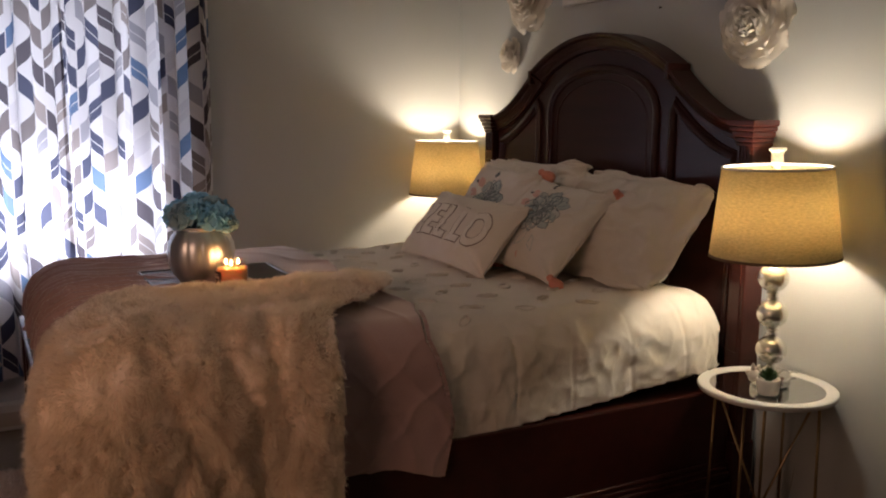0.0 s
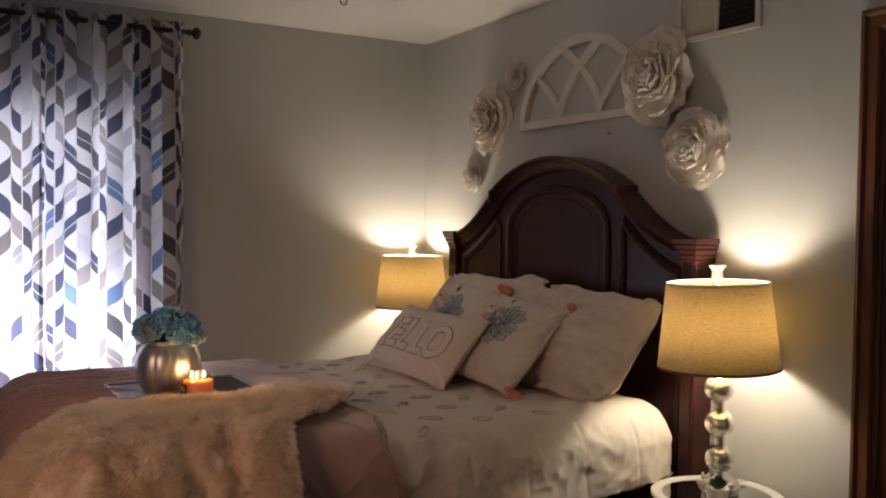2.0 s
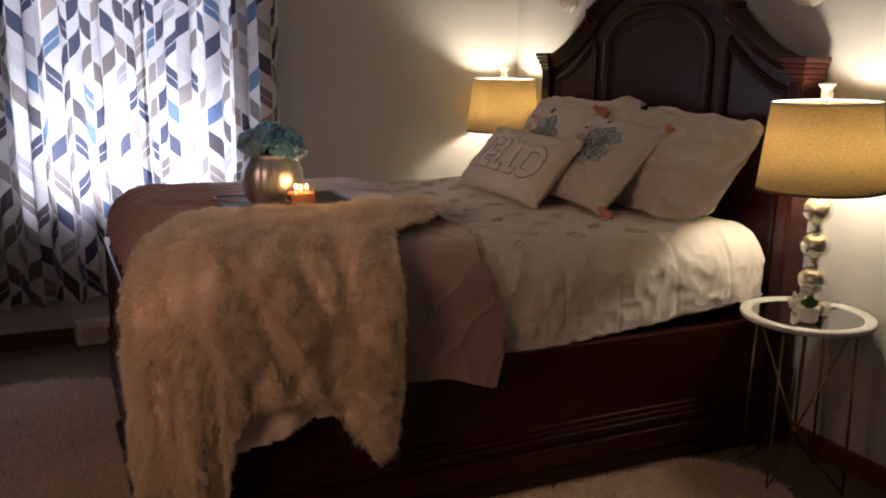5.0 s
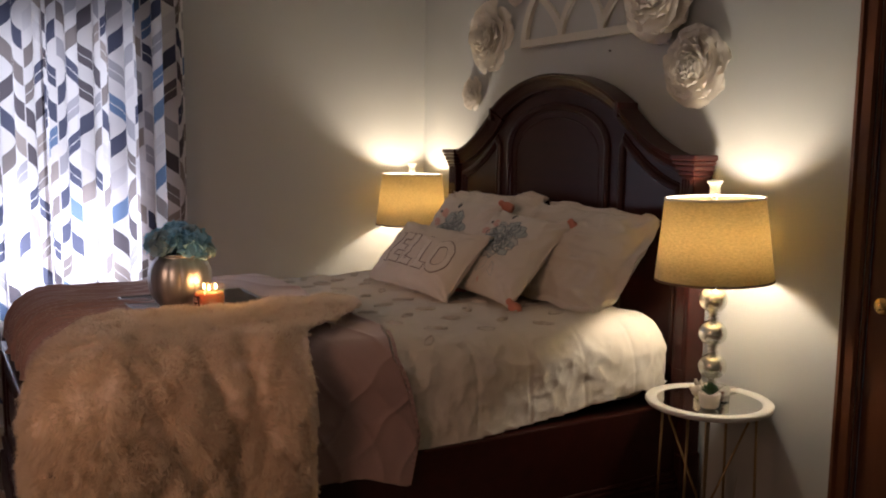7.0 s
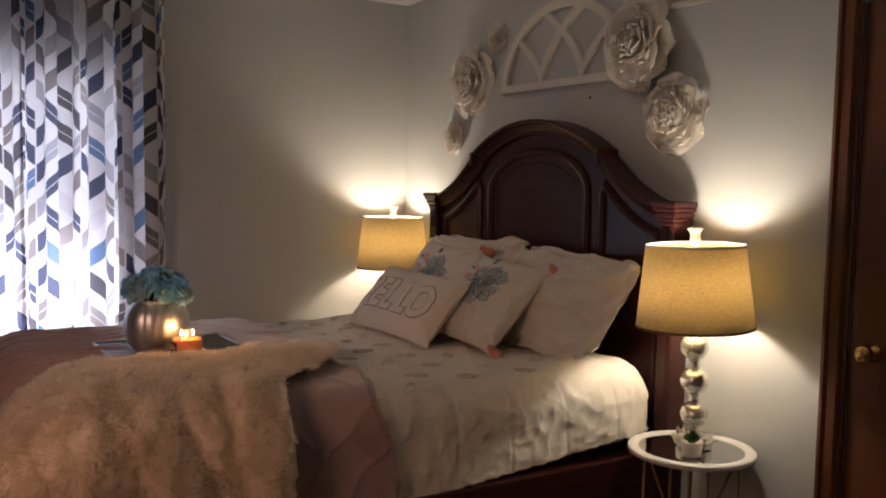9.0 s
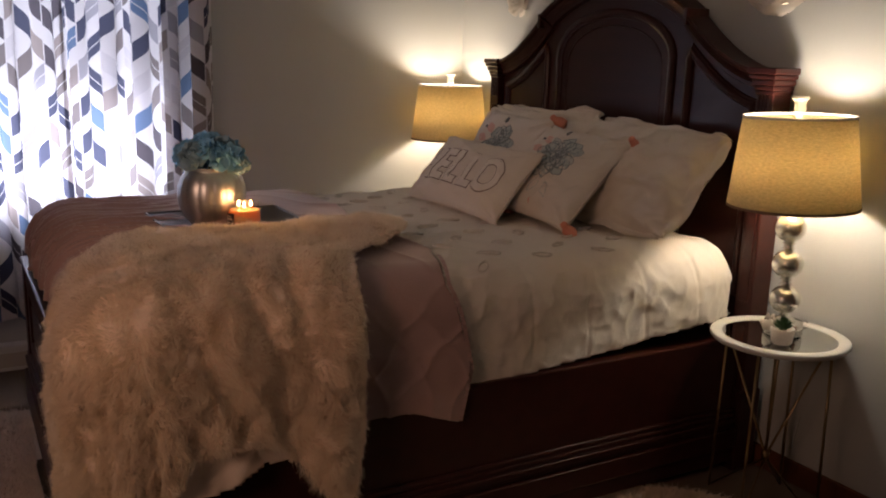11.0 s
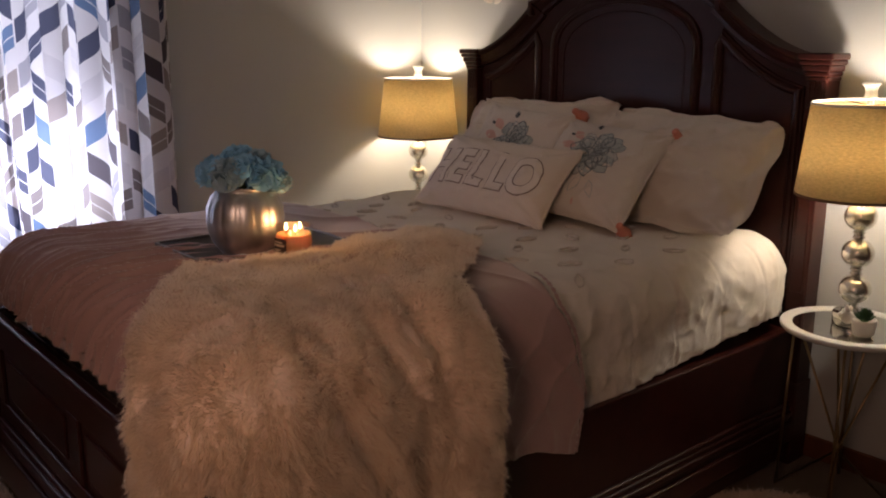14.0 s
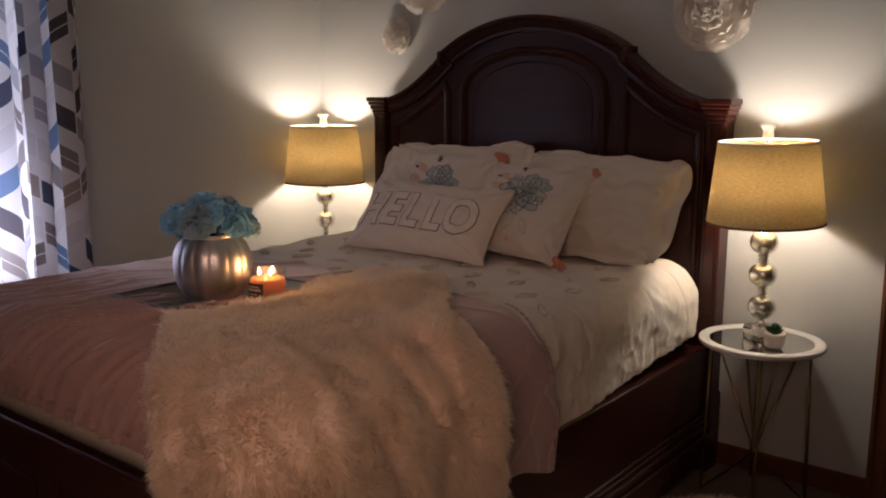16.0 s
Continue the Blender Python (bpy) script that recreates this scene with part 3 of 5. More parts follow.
for s in (-1, 1):
    ya, yb = sorted((s * 0.795, s * 0.832))
    rail = part("side_rail", box(-2.20, -0.129, ya, yb, 0.10, 0.495, 0.006), CHERRY, bed, world_space=True)
    for o, z0, z1 in ((0.016, 0.205, 0.222), (0.026, 0.185, 0.205), (0.020, 0.168, 0.185), (0.034, 0.10, 0.168), (0.012, 0.222, 0.24)):
        y2, y3 = sorted((s * 0.830, s * (0.832 + o)))
        part("rail_molding", box(-2.20, -0.139, y2, y3, z0, z1, 0.005), CHERRY, rail)
    part("skirt", box(-2.19, -0.14, min(s * 0.78, s * 0.845), max(s * 0.78, s * 0.845), 0.035, 0.10, 0.006), CHERRY, rail)

foot = part("footboard", box(-2.238, -2.203, -0.734, 0.734, 0.10, 0.598, 0.004), CHERRY, bed, world_space=True)
part("cap", box(-2.262, -2.228, -0.82, 0.82, 0.598, 0.617, 0.009, 4), CHERRY, foot)
for a in ((-0.734, 0.734, 0.50, 0.596), (-0.734, 0.734, 0.255, 0.31), (-0.734, -0.66, 0.31, 0.50), (0.66, 0.734, 0.31, 0.50), (-0.045, 0.045, 0.31, 0.50)):
    part("frame_board", box(-2.250, -2.2385, a[0] + 0.001, a[1] - 0.001, a[2] + 0.001, a[3] - 0.001, 0.004), CHERRY, foot)
for lo, hi in ((-0.655, -0.05), (0.05, 0.655)):
    part("raised_panel", box(-2.246, -2.2385, lo + 0.03, hi - 0.03, 0.34, 0.472, 0.006), CHERRY, foot)
for o, z0, z1 in ((0.016, 0.225, 0.245), (0.028, 0.195, 0.225), (0.020, 0.170, 0.195), (0.036, 0.04, 0.170)):
    part("foot_molding", box(-2.248 - o * 0.7, -2.2385, -0.805, 0.805, z0, z1, 0.006), CHERRY, foot)
for s in (-1, 1):
    part("foot_post", box(-2.256, -2.165, s * 0.775 - 0.04, s * 0.775 + 0.04, 0.0, 0.598, 0.006), CHERRY, bed, world_space=True)
part("platform", box(-2.19, -0.13, -0.79, 0.79, 0.36, 0.488), CHERRY, bed, world_space=True)

mat_ = thing("mattress", (-1.15, 0, 0.489), "thick mattress wholly covered by the quilt", "mattress")
part("core", box(-2.15, -0.16, -0.735, 0.735, 0.489, 0.785, 0.07, 4), QUILT, mat_, world_space=True)

# ---- bedclothes: cloth laid over the mattress ----


def drape(a, b, top, core, r, flare=0.03):
    """Where a point (a, b) of a flat cloth comes to lie over the mattress: (place, outward normal)."""
    x0, x1, y0, y1 = core
    qx, qy = np.clip(a, x0, x1), np.clip(b, y0, y1)
    dx, dy = a - qx, b - qy
    d = np.hypot(dx, dy)
    e = np.where(d > 1e-9, d, 1)
    nx, ny = dx / e, dy / e
    quarter = r * math.pi / 2
    th = np.minimum(d / r, math.pi / 2)
    down = np.maximum(d - quarter, 0)
    out = r * np.sin(th) + flare * down
    z = top - r + r * np.cos(th) - down
    crown_ = 0.012 * np.cos(np.clip(b / 0.8, -1, 1) * math.pi / 2)
    P = np.stack([qx + nx * out, qy + ny * out, z + crown_], -1)
    N = np.stack([nx * np.sin(th), ny * np.sin(th), np.cos(th)], -1)
    return P, N, down


def inside(poly, a, b):
    res = np.zeros(a.shape, bool)
    j = len(poly) - 1
    for i in range(len(poly)):
        (xi, yi), (xj, yj) = poly[i], poly[j]
        hitx = ((yi > b) != (yj > b)) & (a < (xj - xi) * (b - yi) / (yj - yi + 1e-12) + xi)
        res ^= hitx
        j = i
    return res


CORE = (-2.04, -0.25, -0.665, 0.665)
# quilt
QT = 0.815
a, b = np.meshgrid(np.linspace(-2.22, 0.02, 400), np.linspace(-1.10, 1.10, 420))
P, N, down = drape(a, b, QT, CORE, 0.13, 0.03)
side = np.clip((np.abs(b) - 0.66) / 0.2, 0, 1)
lump = np.clip(0.55 + 1.2 * waves(a * 1.2, b * 0.4, 9, 3), 0, 1.5)
warp = waves(a, b, 14, 5)
rel = 0.009 * waves(a, b, 1, 7) + 0.005 * (1 - np.abs(waves(a, b, 12, 13))) ** 4
# puckers gather half-way along the side, and fade towards the head
pucker = side * np.clip(0.8 * np.exp(-((a + 0.88) / 0.30) ** 2) + 0.2, 0, 1) * lump
low = np.clip((np.abs(b) - 0.72) / 0.15, 0.25, 1)
rel += pucker * low * 0.004 * (1 - np.abs(waves(a * 1.9 + 0.5 * b, b * 0.75 - 0.3 * a, 77, 12))) ** 4
rel += pucker * 0.0045 * (1 - np.abs(waves(a * 1.2 - 0.7 * b, b * 1.3, 78, 16))) ** 5
rel += pucker * 0.002 * (1 - np.abs(np.sin(a * 27 - 6 * b + 9 * warp))) ** 2
rel += side * 0.005 * waves(a * 1.2, b, 6, 7) + side * 0.0035 * (1 - np.abs(waves(a, b * 0.7, 79, 30))) ** 3 + side * 0.004 * (1 - np.abs(waves(a * 0.8 + 0.5 * b, b, 80, 17))) ** 4
rel += (0.4 + side) * (0.0020 * waves(a, b, 71, 38) + 0.0012 * waves(a, b, 72, 75) + 0.003 * (1 - np.abs(waves(a, b * 1.4, 73, 24))) ** 5)
rel += side * 0.026 * np.exp(-((a + 0.33) / 0.25) ** 2)
for seam in (-0.36, -0.56, -0.78, -1.0):
    rel -= side * 0.004 * np.exp(-((a - seam - 0.02 * warp) / 0.007) ** 2)
P = P + N * rel[..., None]
P[..., 2] += np.where(down > 0.12, 0.03 * waves(a * 2, b * 0, 17, 2), 0)
keep = inside([(-2.2, -1.075), (-1.3, -1.072), (-0.9, -1.048), (-0.6, -1.022), (-0.25, -0.988), (-0.03, -0.955), (-0.03, 0.9), (-0.25, 1.0), (-2.2, 1.085)], a[:-1, :-1], b[:-1, :-1])
quilt = thing("quilt", (-1.15, 0, 0.5), "off-white quilt with tufted rings, spread over the mattress", "quilt")
qm = part("cover", grid_mesh(P, keep), QUILT, quilt, world_space=True)
sol = qm.modifiers.new("thick", "SOLIDIFY")
sol.thickness, sol.offset = 0.012, -1
rng = np.random.default_rng(21)
ring_me = None
for i in range(9):
    for j in range(-5, 6):
        ta, tb = -0.52 - 0.125 * i + rng.uniform(-0.02, 0.02), rng.uniform(-0.02, 0.02) + j * 0.20 + (0.10 if i % 2 else 0)
        if ta < -1.19 or abs(tb) > 0.78:
            continue
        pp, nn, _ = drape(np.array([[ta]]), np.array([[tb]]), QT, CORE, 0.13, 0.03)
        if ring_me is None:
            ring_me = tube([(0.036 * math.cos(t) * (1 + 0.12 * math.sin(3 * t)), 0.019 * math.sin(t), 0.001 * math.sin(5 * t)) for t in np.linspace(0, 2 * math.pi, 22, endpoint=False)], 0.0046, 6, True, "tufted_ring")
        o = part("tufted_ring", ring_me, TUFT, quilt)
        nrm = Vector(nn[0, 0])
        rel_ = 0.007 * waves(np.array([[ta]]), np.array([[tb]]), 1, 7)[0, 0] + 0.0042
        loc = Vector(pp[0, 0]) + nrm * rel_ - Vector((-1.15, 0, 0.5))
        o.matrix_basis = Matrix.Translation(loc) @ nrm.to_track_quat("Z", "Y").to_matrix().to_4x4() @ pose(0, 0, 0, 0, 0, rng.uniform(-60, 60)) @ Matrix.Diagonal((rng.uniform(0.75, 1.1), rng.uniform(0.6, 1.0), 1, 1))

# pink velvet blanket over the foot of the bed
TOPP = 0.838
PCORE = (-2.085, -0.25, -0.665, 0.665)
a, b = np.meshgrid(np.linspace(-2.46, -1.15, 260), np.linspace(-1.26, 1.26, 720))
P, N, down = drape(a, b, TOPP, PCORE, 0.145, 0.05)
P[..., 1] *= 1.02
footness = np.clip((-1.60 - a) / 0.4, 0, 1)
w1, w2, w3 = waves(a, b * 0.6, 31, 4), waves(a * 0.5, b, 33, 3), waves(a, b, 34, 9)
ruck = np.abs(np.sin(b * 21 + 3 * w1 + 3 * w2 + 5 * a))
ruck1 = np.abs(np.sin(b * 52 + 7 * w2 - 5 * w1 + 1.5 * w3 + 11 * a))
ruck2 = np.abs(np.sin((a + 0.5 * b) * 21 + 4.5 * waves(a, b, 37, 4) + w3))
patch = np.clip(0.6 + 1.0 * waves(a, b, 38, 5), 0, 1.3)
rel = footness * (0.012 * (1 - ruck) ** 2.2 + 0.024 * (0.35 + 0.65 * patch) * (1 - ruck1) ** 2.2) + 0.012 * patch * (1 - ruck2) ** 3 + 0.009 * waves(a, b, 35, 7)
sidep = np.clip((-0.66 - b) / 0.25, 0, 1)
rel += sidep * 0.006 * (1 - np.abs(np.sin(b * 15 - a * 11 + 3 * w3 + 3 * w1 + 2 * w2))) ** 3
rel += sidep * 0.004 * waves(a, b, 40, 22) + sidep * (0.010 * patch * (1 - np.abs(np.sin(b * 13 + a * 9 + 4 * w1))) ** 2.4 + 0.009 * waves(a, b * 1.5, 39, 6))
P = P + N * rel[..., None]
# gathers at the hem
P[..., 0] += np.where(down > 0.02, -0.012 * np.sin(b * 55) * np.clip(down * 6, 0, 1) * (a < -2.0), 0)
scallop = 0.012 * np.sin(b[:, 0] * 48)
pinkpoly = [(-1.272, -1.185), (-1.235, -1.03), (-1.262, -0.90), (-1.295, -0.79), (-1.262, -0.66), (-1.215, -0.54), (-1.235, -0.40), (-1.225, 0.05), (-1.195, 0.35), (-1.20, 0.6), (-1.30, 0.9), (-1.30, 1.12), (-2.0, 1.14), (-2.352, 0.85), (-2.352, 0.3), (-2.350, -0.3), (-2.352, -0.80), (-2.1, -1.13), (-1.6, -1.125), (-1.42, -1.135)]
keep = inside(pinkpoly, a[:-1, :-1] + 0.003 * np.sin(b[:-1, :-1] * 40), b[:-1, :-1])
blanket = thing("blanket", (-1.8, 0, 0.6), "dusty pink ruched velvet blanket folded over the foot end", "blanket")
o = part("cover", grid_mesh(P, keep), PINK, blanket, world_space=True)
sol = o.modifiers.new("thick", "SOLIDIFY")
sol.thickness, sol.offset = 0.008, -1
# ruffled edge along the hem and the head-side edge


def ruffle(line, seed, amp=0.005, width=0.020):
    la = np.concatenate([np.linspace(line[i], line[i + 1], 60)[:-1] for i in range(len(line) - 1)])
    t = np.concatenate([[0], np.cumsum(np.linalg.norm(np.diff(la, axis=0), axis=1))]) * 190
    rows = []
    seg = np.gradient(la, axis=0)
    seg /= np.linalg.norm(seg, axis=1)[:, None]
    outw = np.stack([seg[:, 1], -seg[:, 0]], 1)
    for w in (-0.5, 0.0, 0.5, 1.0):
        q = la + outw * width * w
        P_, N_, _ = drape(q[:, 0], q[:, 1], TOPP, PCORE, 0.145, 0.05)
        P_[..., 1] *= 1.02
        rows.append(P_ + N_ * (0.010 + amp * np.sin(t * 1.7 + w + 0.6 * np.sin(t * 0.37 + seed)))[:, None])
    return grid_mesh(np.stack(rows, 0))


part("ruffle", ruffle(np.array([(-2.342, 0.84), (-2.342, 0.3), (-2.34, -0.3), (-2.342, -0.8)])[::-1], 1), PINK, blanket, world_space=True)
part("ruffle", ruffle(np.array([(-1.268, -1.18), (-1.232, -1.03), (-1.259, -0.90), (-1.29, -0.79), (-1.258, -0.66)])[::1], 2, 0.0012, 0.008), PINK, blanket, world_space=True)

# fur throw over the near corner of the foot end
FURPOLY = [(-1.95, -0.08), (-1.86, -0.20), (-1.76, -0.26), (-1.62, -0.25), (-1.50, -0.13), (-1.38, -0.12), (-1.27, -0.11), (-1.19, -0.20), (-1.20, -0.36), (-1.29, -0.50), (-1.41, -0.59), (-1.54, -0.68), (-1.585, -0.84), (-1.59, -1.0), (-1.59, -1.19), (-1.63, -1.34), (-1.68, -1.37), (-1.735, -1.28), (-1.80, -1.20), (-1.88, -1.165), (-2.02, -1.17), (-2.08, -1.24), (-2.12, -1.45), (-2.30, -1.54), (-2.60, -1.42), (-2.83, -1.15), (-2.90, -0.90), (-2.78, -0.64), (-2.50, -0.53), (-2.32, -0.53), (-2.16, -0.36), (-2.03, -0.20)]
a, b = np.meshgrid(np.linspace(-2.95, -1.18, 230), np.linspace(-1.55, 0.0, 200))
TOPF = TOPP + 0.008
FCORE = (-2.082, -0.25, -0.695, 0.665)


def fur_surface(a, b):
    P, N, down = drape(a, b, TOPF, FCORE, 0.17, 0.025)
    hang = np.clip((-0.62 - b) / 0.3, 0, 1)
    gully = lambda at, lean, wide: np.exp(-((a - at - lean * (b + 0.9) - 0.012 * np.sin(b * 17)) / wide) ** 2)
    folds = 0.011 * waves(a, b, 51, 6) + 0.009 * waves(a, b, 52, 24) + 0.008 * waves(a, b, 53, 58)
    # two deep creases down the side, a roll between them and the edge, and a swelling towards the corner
    reach = np.clip((-0.50 - b) / 0.25, 0, 1)
    folds += reach * (0.020 * gully(-1.665, 0.0, 0.060) - 0.019 * gully(-1.835, -0.14, 0.035) - 0.011 * gully(-1.742, 0.05, 0.022))
    folds += 0.015 * np.exp(-((a + 2.05) / 0.16) ** 2 - ((b + 0.86) / 0.25) ** 2)
    folds -= 0.012 * (1 - np.clip((b + 0.9) / 0.5, 0, 1)) * np.exp(-((a + 1.95 + 0.5 * (b + 1.0)) / 0.03) ** 2) * hang
    folds += 0.020 * np.exp(-((b + 0.33 + 0.35 * (a + 1.6)) / 0.05) ** 2) * np.clip((a + 1.95) / 0.1, 0, 1) * np.clip((-1.25 - a) / 0.1, 0, 1)
    angle = np.arctan2(b + 0.70, a + 2.13)
    corner = (a < -2.13) & (b < -0.70)
    folds += np.where(corner, 0.02 * np.sin(angle * 9), 0) * np.clip(down * 3, 0, 1)
    # thin where it ends beside the tray
    full = np.clip((-0.10 - b) / 0.35, 0, 1)
    return P + N * (folds * (0.35 + 0.65 * full) + 0.016 + 0.020 * full)[..., None], N


P, N = fur_surface(a, b)
keep = inside(FURPOLY, a[:-1, :-1], b[:-1, :-1])
throw = thing("fur_throw", (-1.95, -0.7, 0.5), "long-haired cream faux-fur throw draped over the bed's foot corner", "throw blanket")
o = part("backing", grid_mesh(P, keep), BACKING, throw, world_space=True)
sol = o.modifiers.new("thick", "SOLIDIFY")
sol.thickness, sol.offset = 0.010, -1
la, lb2 = np.meshgrid(np.linspace(-2.22, -1.70, 60), np.linspace(-1.34, -0.98, 50))
P, N = fur_surface(la, lb2)
keep = inside([(-1.73, -1.0), (-1.745, -1.25), (-1.85, -1.235), (-1.95, -1.28), (-2.01, -1.285), (-2.17, -1.315), (-2.2, -1.0)], la[:-1, :-1], lb2[:-1, :-1])
o = part("lining", grid_mesh(P - N * 0.022, keep), BACKING, throw, "smooth cream underside", world_space=True)
sol = o.modifiers.new("thick", "SOLIDIFY")
sol.thickness, sol.offset = 0.006, -1
rng = np.random.default_rng(5)
ra, rb = rng.uniform(-2.95, -1.18, 400000), rng.uniform(-1.55, 0.0, 400000)
sel = inside(FURPOLY, ra, rb)
ra, rb = ra[sel], rb[sel]
P, N = fur_surface(ra, rb)
clump = np.stack([waves(ra, rb, q, 34) + 0.8 * waves(ra, rb, q + 5, 95) for q in (61, 62, 63)], -1)
comb = np.array([-0.08, -0.30, -0.3]) + 1.1 * clump
hair = part("fur_layer", strands(P - N * 0.004, N, comb, 0.026, 0.0009, rng, 0.9), FUR, throw, "long cream pile", world_space=True)
tagged(hair, kind="stuff")

# ---- pillows ----


def cushion_shape(w, h, t, seed, pinch=0.07, flange=0.0, n=72, wrinkle=0.009, taper=0.0, sag=0.0, flop=0.0):
    """A stuffed cushion: width along x, height along y, front towards +z. flange: flat border as a share of the half size;
    sag: how far the top edge dips between its corners; flop: how far the border's corners fold forward."""
    u, v = np.meshgrid(np.linspace(-1, 1, n), np.linspace(-1, 1, n))
    au, av = np.abs(u), np.abs(v)
    px = w / 2 * u * (1 - pinch * (1 - av ** 2.2) * au ** 1.5)
    px = px * (1 - taper * (1 - v) / 2)
    py = h / 2 * v * (1 - pinch * (1 - au ** 2.2) * av ** 1.5)
    py = py - sag * h * np.clip(v, 0, 1) ** 2 * (1 - au ** 2)
    blunt = 1 - (0.13 if flange else 0.0) * (au * av) ** 3.5
    px, py = px * blunt, py * blunt
    fu, fv = np.clip(au * (1 + flange), 0, 1), np.clip(av * (1 + flange), 0, 1)
    fat = ((1 - fu ** 2.6) * (1 - fv ** 2.6)) ** 0.55
    rim = np.clip((np.maximum(fu, fv) - 0.93) / 0.07, 0, 1) * (flange > 0)
    crease = wrinkle * waves(px * 6, py * 6, seed, 2.2) * (0.4 + fat)
    # folds that run in from the corners
    corner = np.exp(-((1 - au) ** 2 + (1 - av) ** 2) / 0.22)
    radial = wrinkle * 0.9 * np.sin(np.arctan2(1.06 - av, 1.06 - au) * 11 + seed + 2 * np.sign(u) + np.sign(v)) * corner
    edge = (0.010 * np.sin(9 * u - 7 * v + seed) + 0.014 * waves(px * 8, py * 8, seed + 3, 3)) * rim
    edge = edge + flop * np.clip(au * av - 0.72, 0, 1) ** 1.5 * 6 * np.clip(v, 0, 1)
    crease = crease + wrinkle * 1.3 * fat ** 0.5 * (1 - np.abs(waves(px * 4 + py, py * 9, seed + 7, 2.5))) ** 5
    crease = crease + wrinkle * 0.8 * (1 - np.abs(waves(px * 7, py * 5 - px * 3, seed + 11, 4.5))) ** 6
    px = px + rim * 0.006 * waves(px * 9, py * 9, seed + 5, 3)
    py = py + rim * 0.008 * waves(px * 9, py * 9, seed + 6, 3)
    front = np.stack([px, py, t / 2 * fat + crease * (0.3 + 0.7 * np.clip(fat * 3, 0, 1)) + radial + edge], -1)
    back = np.stack([px, py, -t / 2 * fat + edge - 0.003 * (fat > 0)], -1)
    return front, back


def axes(centre, right, up):
    r, q = Vector(right).normalized(), Vector(up)
    q = (q - r * q.dot(r)).normalized()
    f = r.cross(q)
    m = Matrix.Identity(4)
    for i, vec in enumerate((r, q, f)):
        m[0][i], m[1][i], m[2][i] = vec
    return Matrix.Translation(centre) @ m


def cushion(name, m, w, h, t, seed, mat, label, category, pinch=0.07, flange=0.0, group="", wrinkle=0.009, taper=0.0, sag=0.0, flop=0.0):
    c = thing(name, (0, 0, 0), label, category, group)
    c.matrix_basis = m
    front, back = cushion_shape(w, h, t, seed, pinch, flange, wrinkle=wrinkle, taper=taper, sag=sag, flop=flop)
    part("front", grid_mesh(front), mat, c)
    part("back", grid_mesh(back[:, ::-1]), mat, c)
    if not flange:
        ring = np.concatenate([front[0, :-1], front[:-1, -1], front[-1, :0:-1], front[:0:-1, 0]])
        part("piping", tube(ring[::2], 0.004, 6, True), mat, c)
    return c, front


def lay_on(me, front, w, h, lift):
    """Presses a flat mesh onto a cushion's front."""
    n = front.shape[0]
    for v in me.vertices:
        fy = min(n - 1.001, float(np.interp(v.co.y, front[:, n // 2, 1], np.arange(n))))
        i = int(fy)
        fx = min(n - 1.001, float(np.interp(v.co.x, front[i, :, 0], np.arange(n))))
        j = int(fx)
        p, q = fy - i, fx - j
        z = front[i, j, 2] * (1 - p) * (1 - q) + front[i + 1, j, 2] * p * (1 - q) + front[i, j + 1, 2] * (1 - p) * q + front[i + 1, j + 1, 2] * p * q
        v.co.z += z + lift
    me.update()
    return me


def tassel(parent, x, y, z, label="coral yarn tassel"):
    o = part("tassel", lathe([(0.0, 0.028), (0.010, 0.026), (0.014, 0.018), (0.010, 0.010), (0.017, 0.0), (0.026, -0.022), (0.025, -0.040), (0.0, -0.040)], 18, 9, 0.2), CORAL, parent, label)
    o.location = (x, y, z)
    return o


# sleeping pillows against the headboard, then the shams
def between(tl, tr, br, bl):
    """Frame, width and height of a cushion whose corners lie near the four given ones."""
    q = [Vector(p) for p in (tl, tr, br, bl)]
    right, up = (q[1] - q[0] + q[2] - q[3]) / 2, (q[0] - q[3] + q[1] - q[2]) / 2
    return axes((q[0] + q[1] + q[2] + q[3]) / 4, right, up), right.length, up.length


for seat, seed in ((between((-0.115, 0.66, 1.235), (-0.115, 0.02, 1.205), (-0.33, 0.02, 0.83), (-0.33, 0.66, 0.83)), 3), (between((-0.115, -0.02, 1.19), (-0.110, -0.70, 1.17), (-0.36, -0.72, 0.83), (-0.36, -0.02, 0.83)), 4)):
    cushion("pillow", *seat, 0.17, seed, LINEN, "plain white bed pillow leaning on the headboard", "pillow", 0.05, 0.03, "pillows at the headboard", sag=0.05)
cushion("sham", *between((-0.235, 0.655, 1.215), (-0.170, -0.150, 1.270), (-0.46, -0.14, 0.84), (-0.47, 0.63, 0.84)), 0.12, 9, LINEN, "ivory pillow sham with a crumpled flat flange, leaning back", "pillow", 0.04, 0.16, "pillows at the headboard", 0.016, 0.0, 0.07, -0.02)
cushion("sham", *between((-0.185, -0.030, 1.235), (-0.170, -0.815, 1.195), (-0.475, -0.775, 0.832), (-0.475, -0.03, 0.838)), 0.11, 6, LINEN, "ivory pillow sham with a wide floppy flange, leaning back", "pillow", 0.035, 0.16, "pillows at the headboard", 0.016, 0.0, 0.04, -0.04)


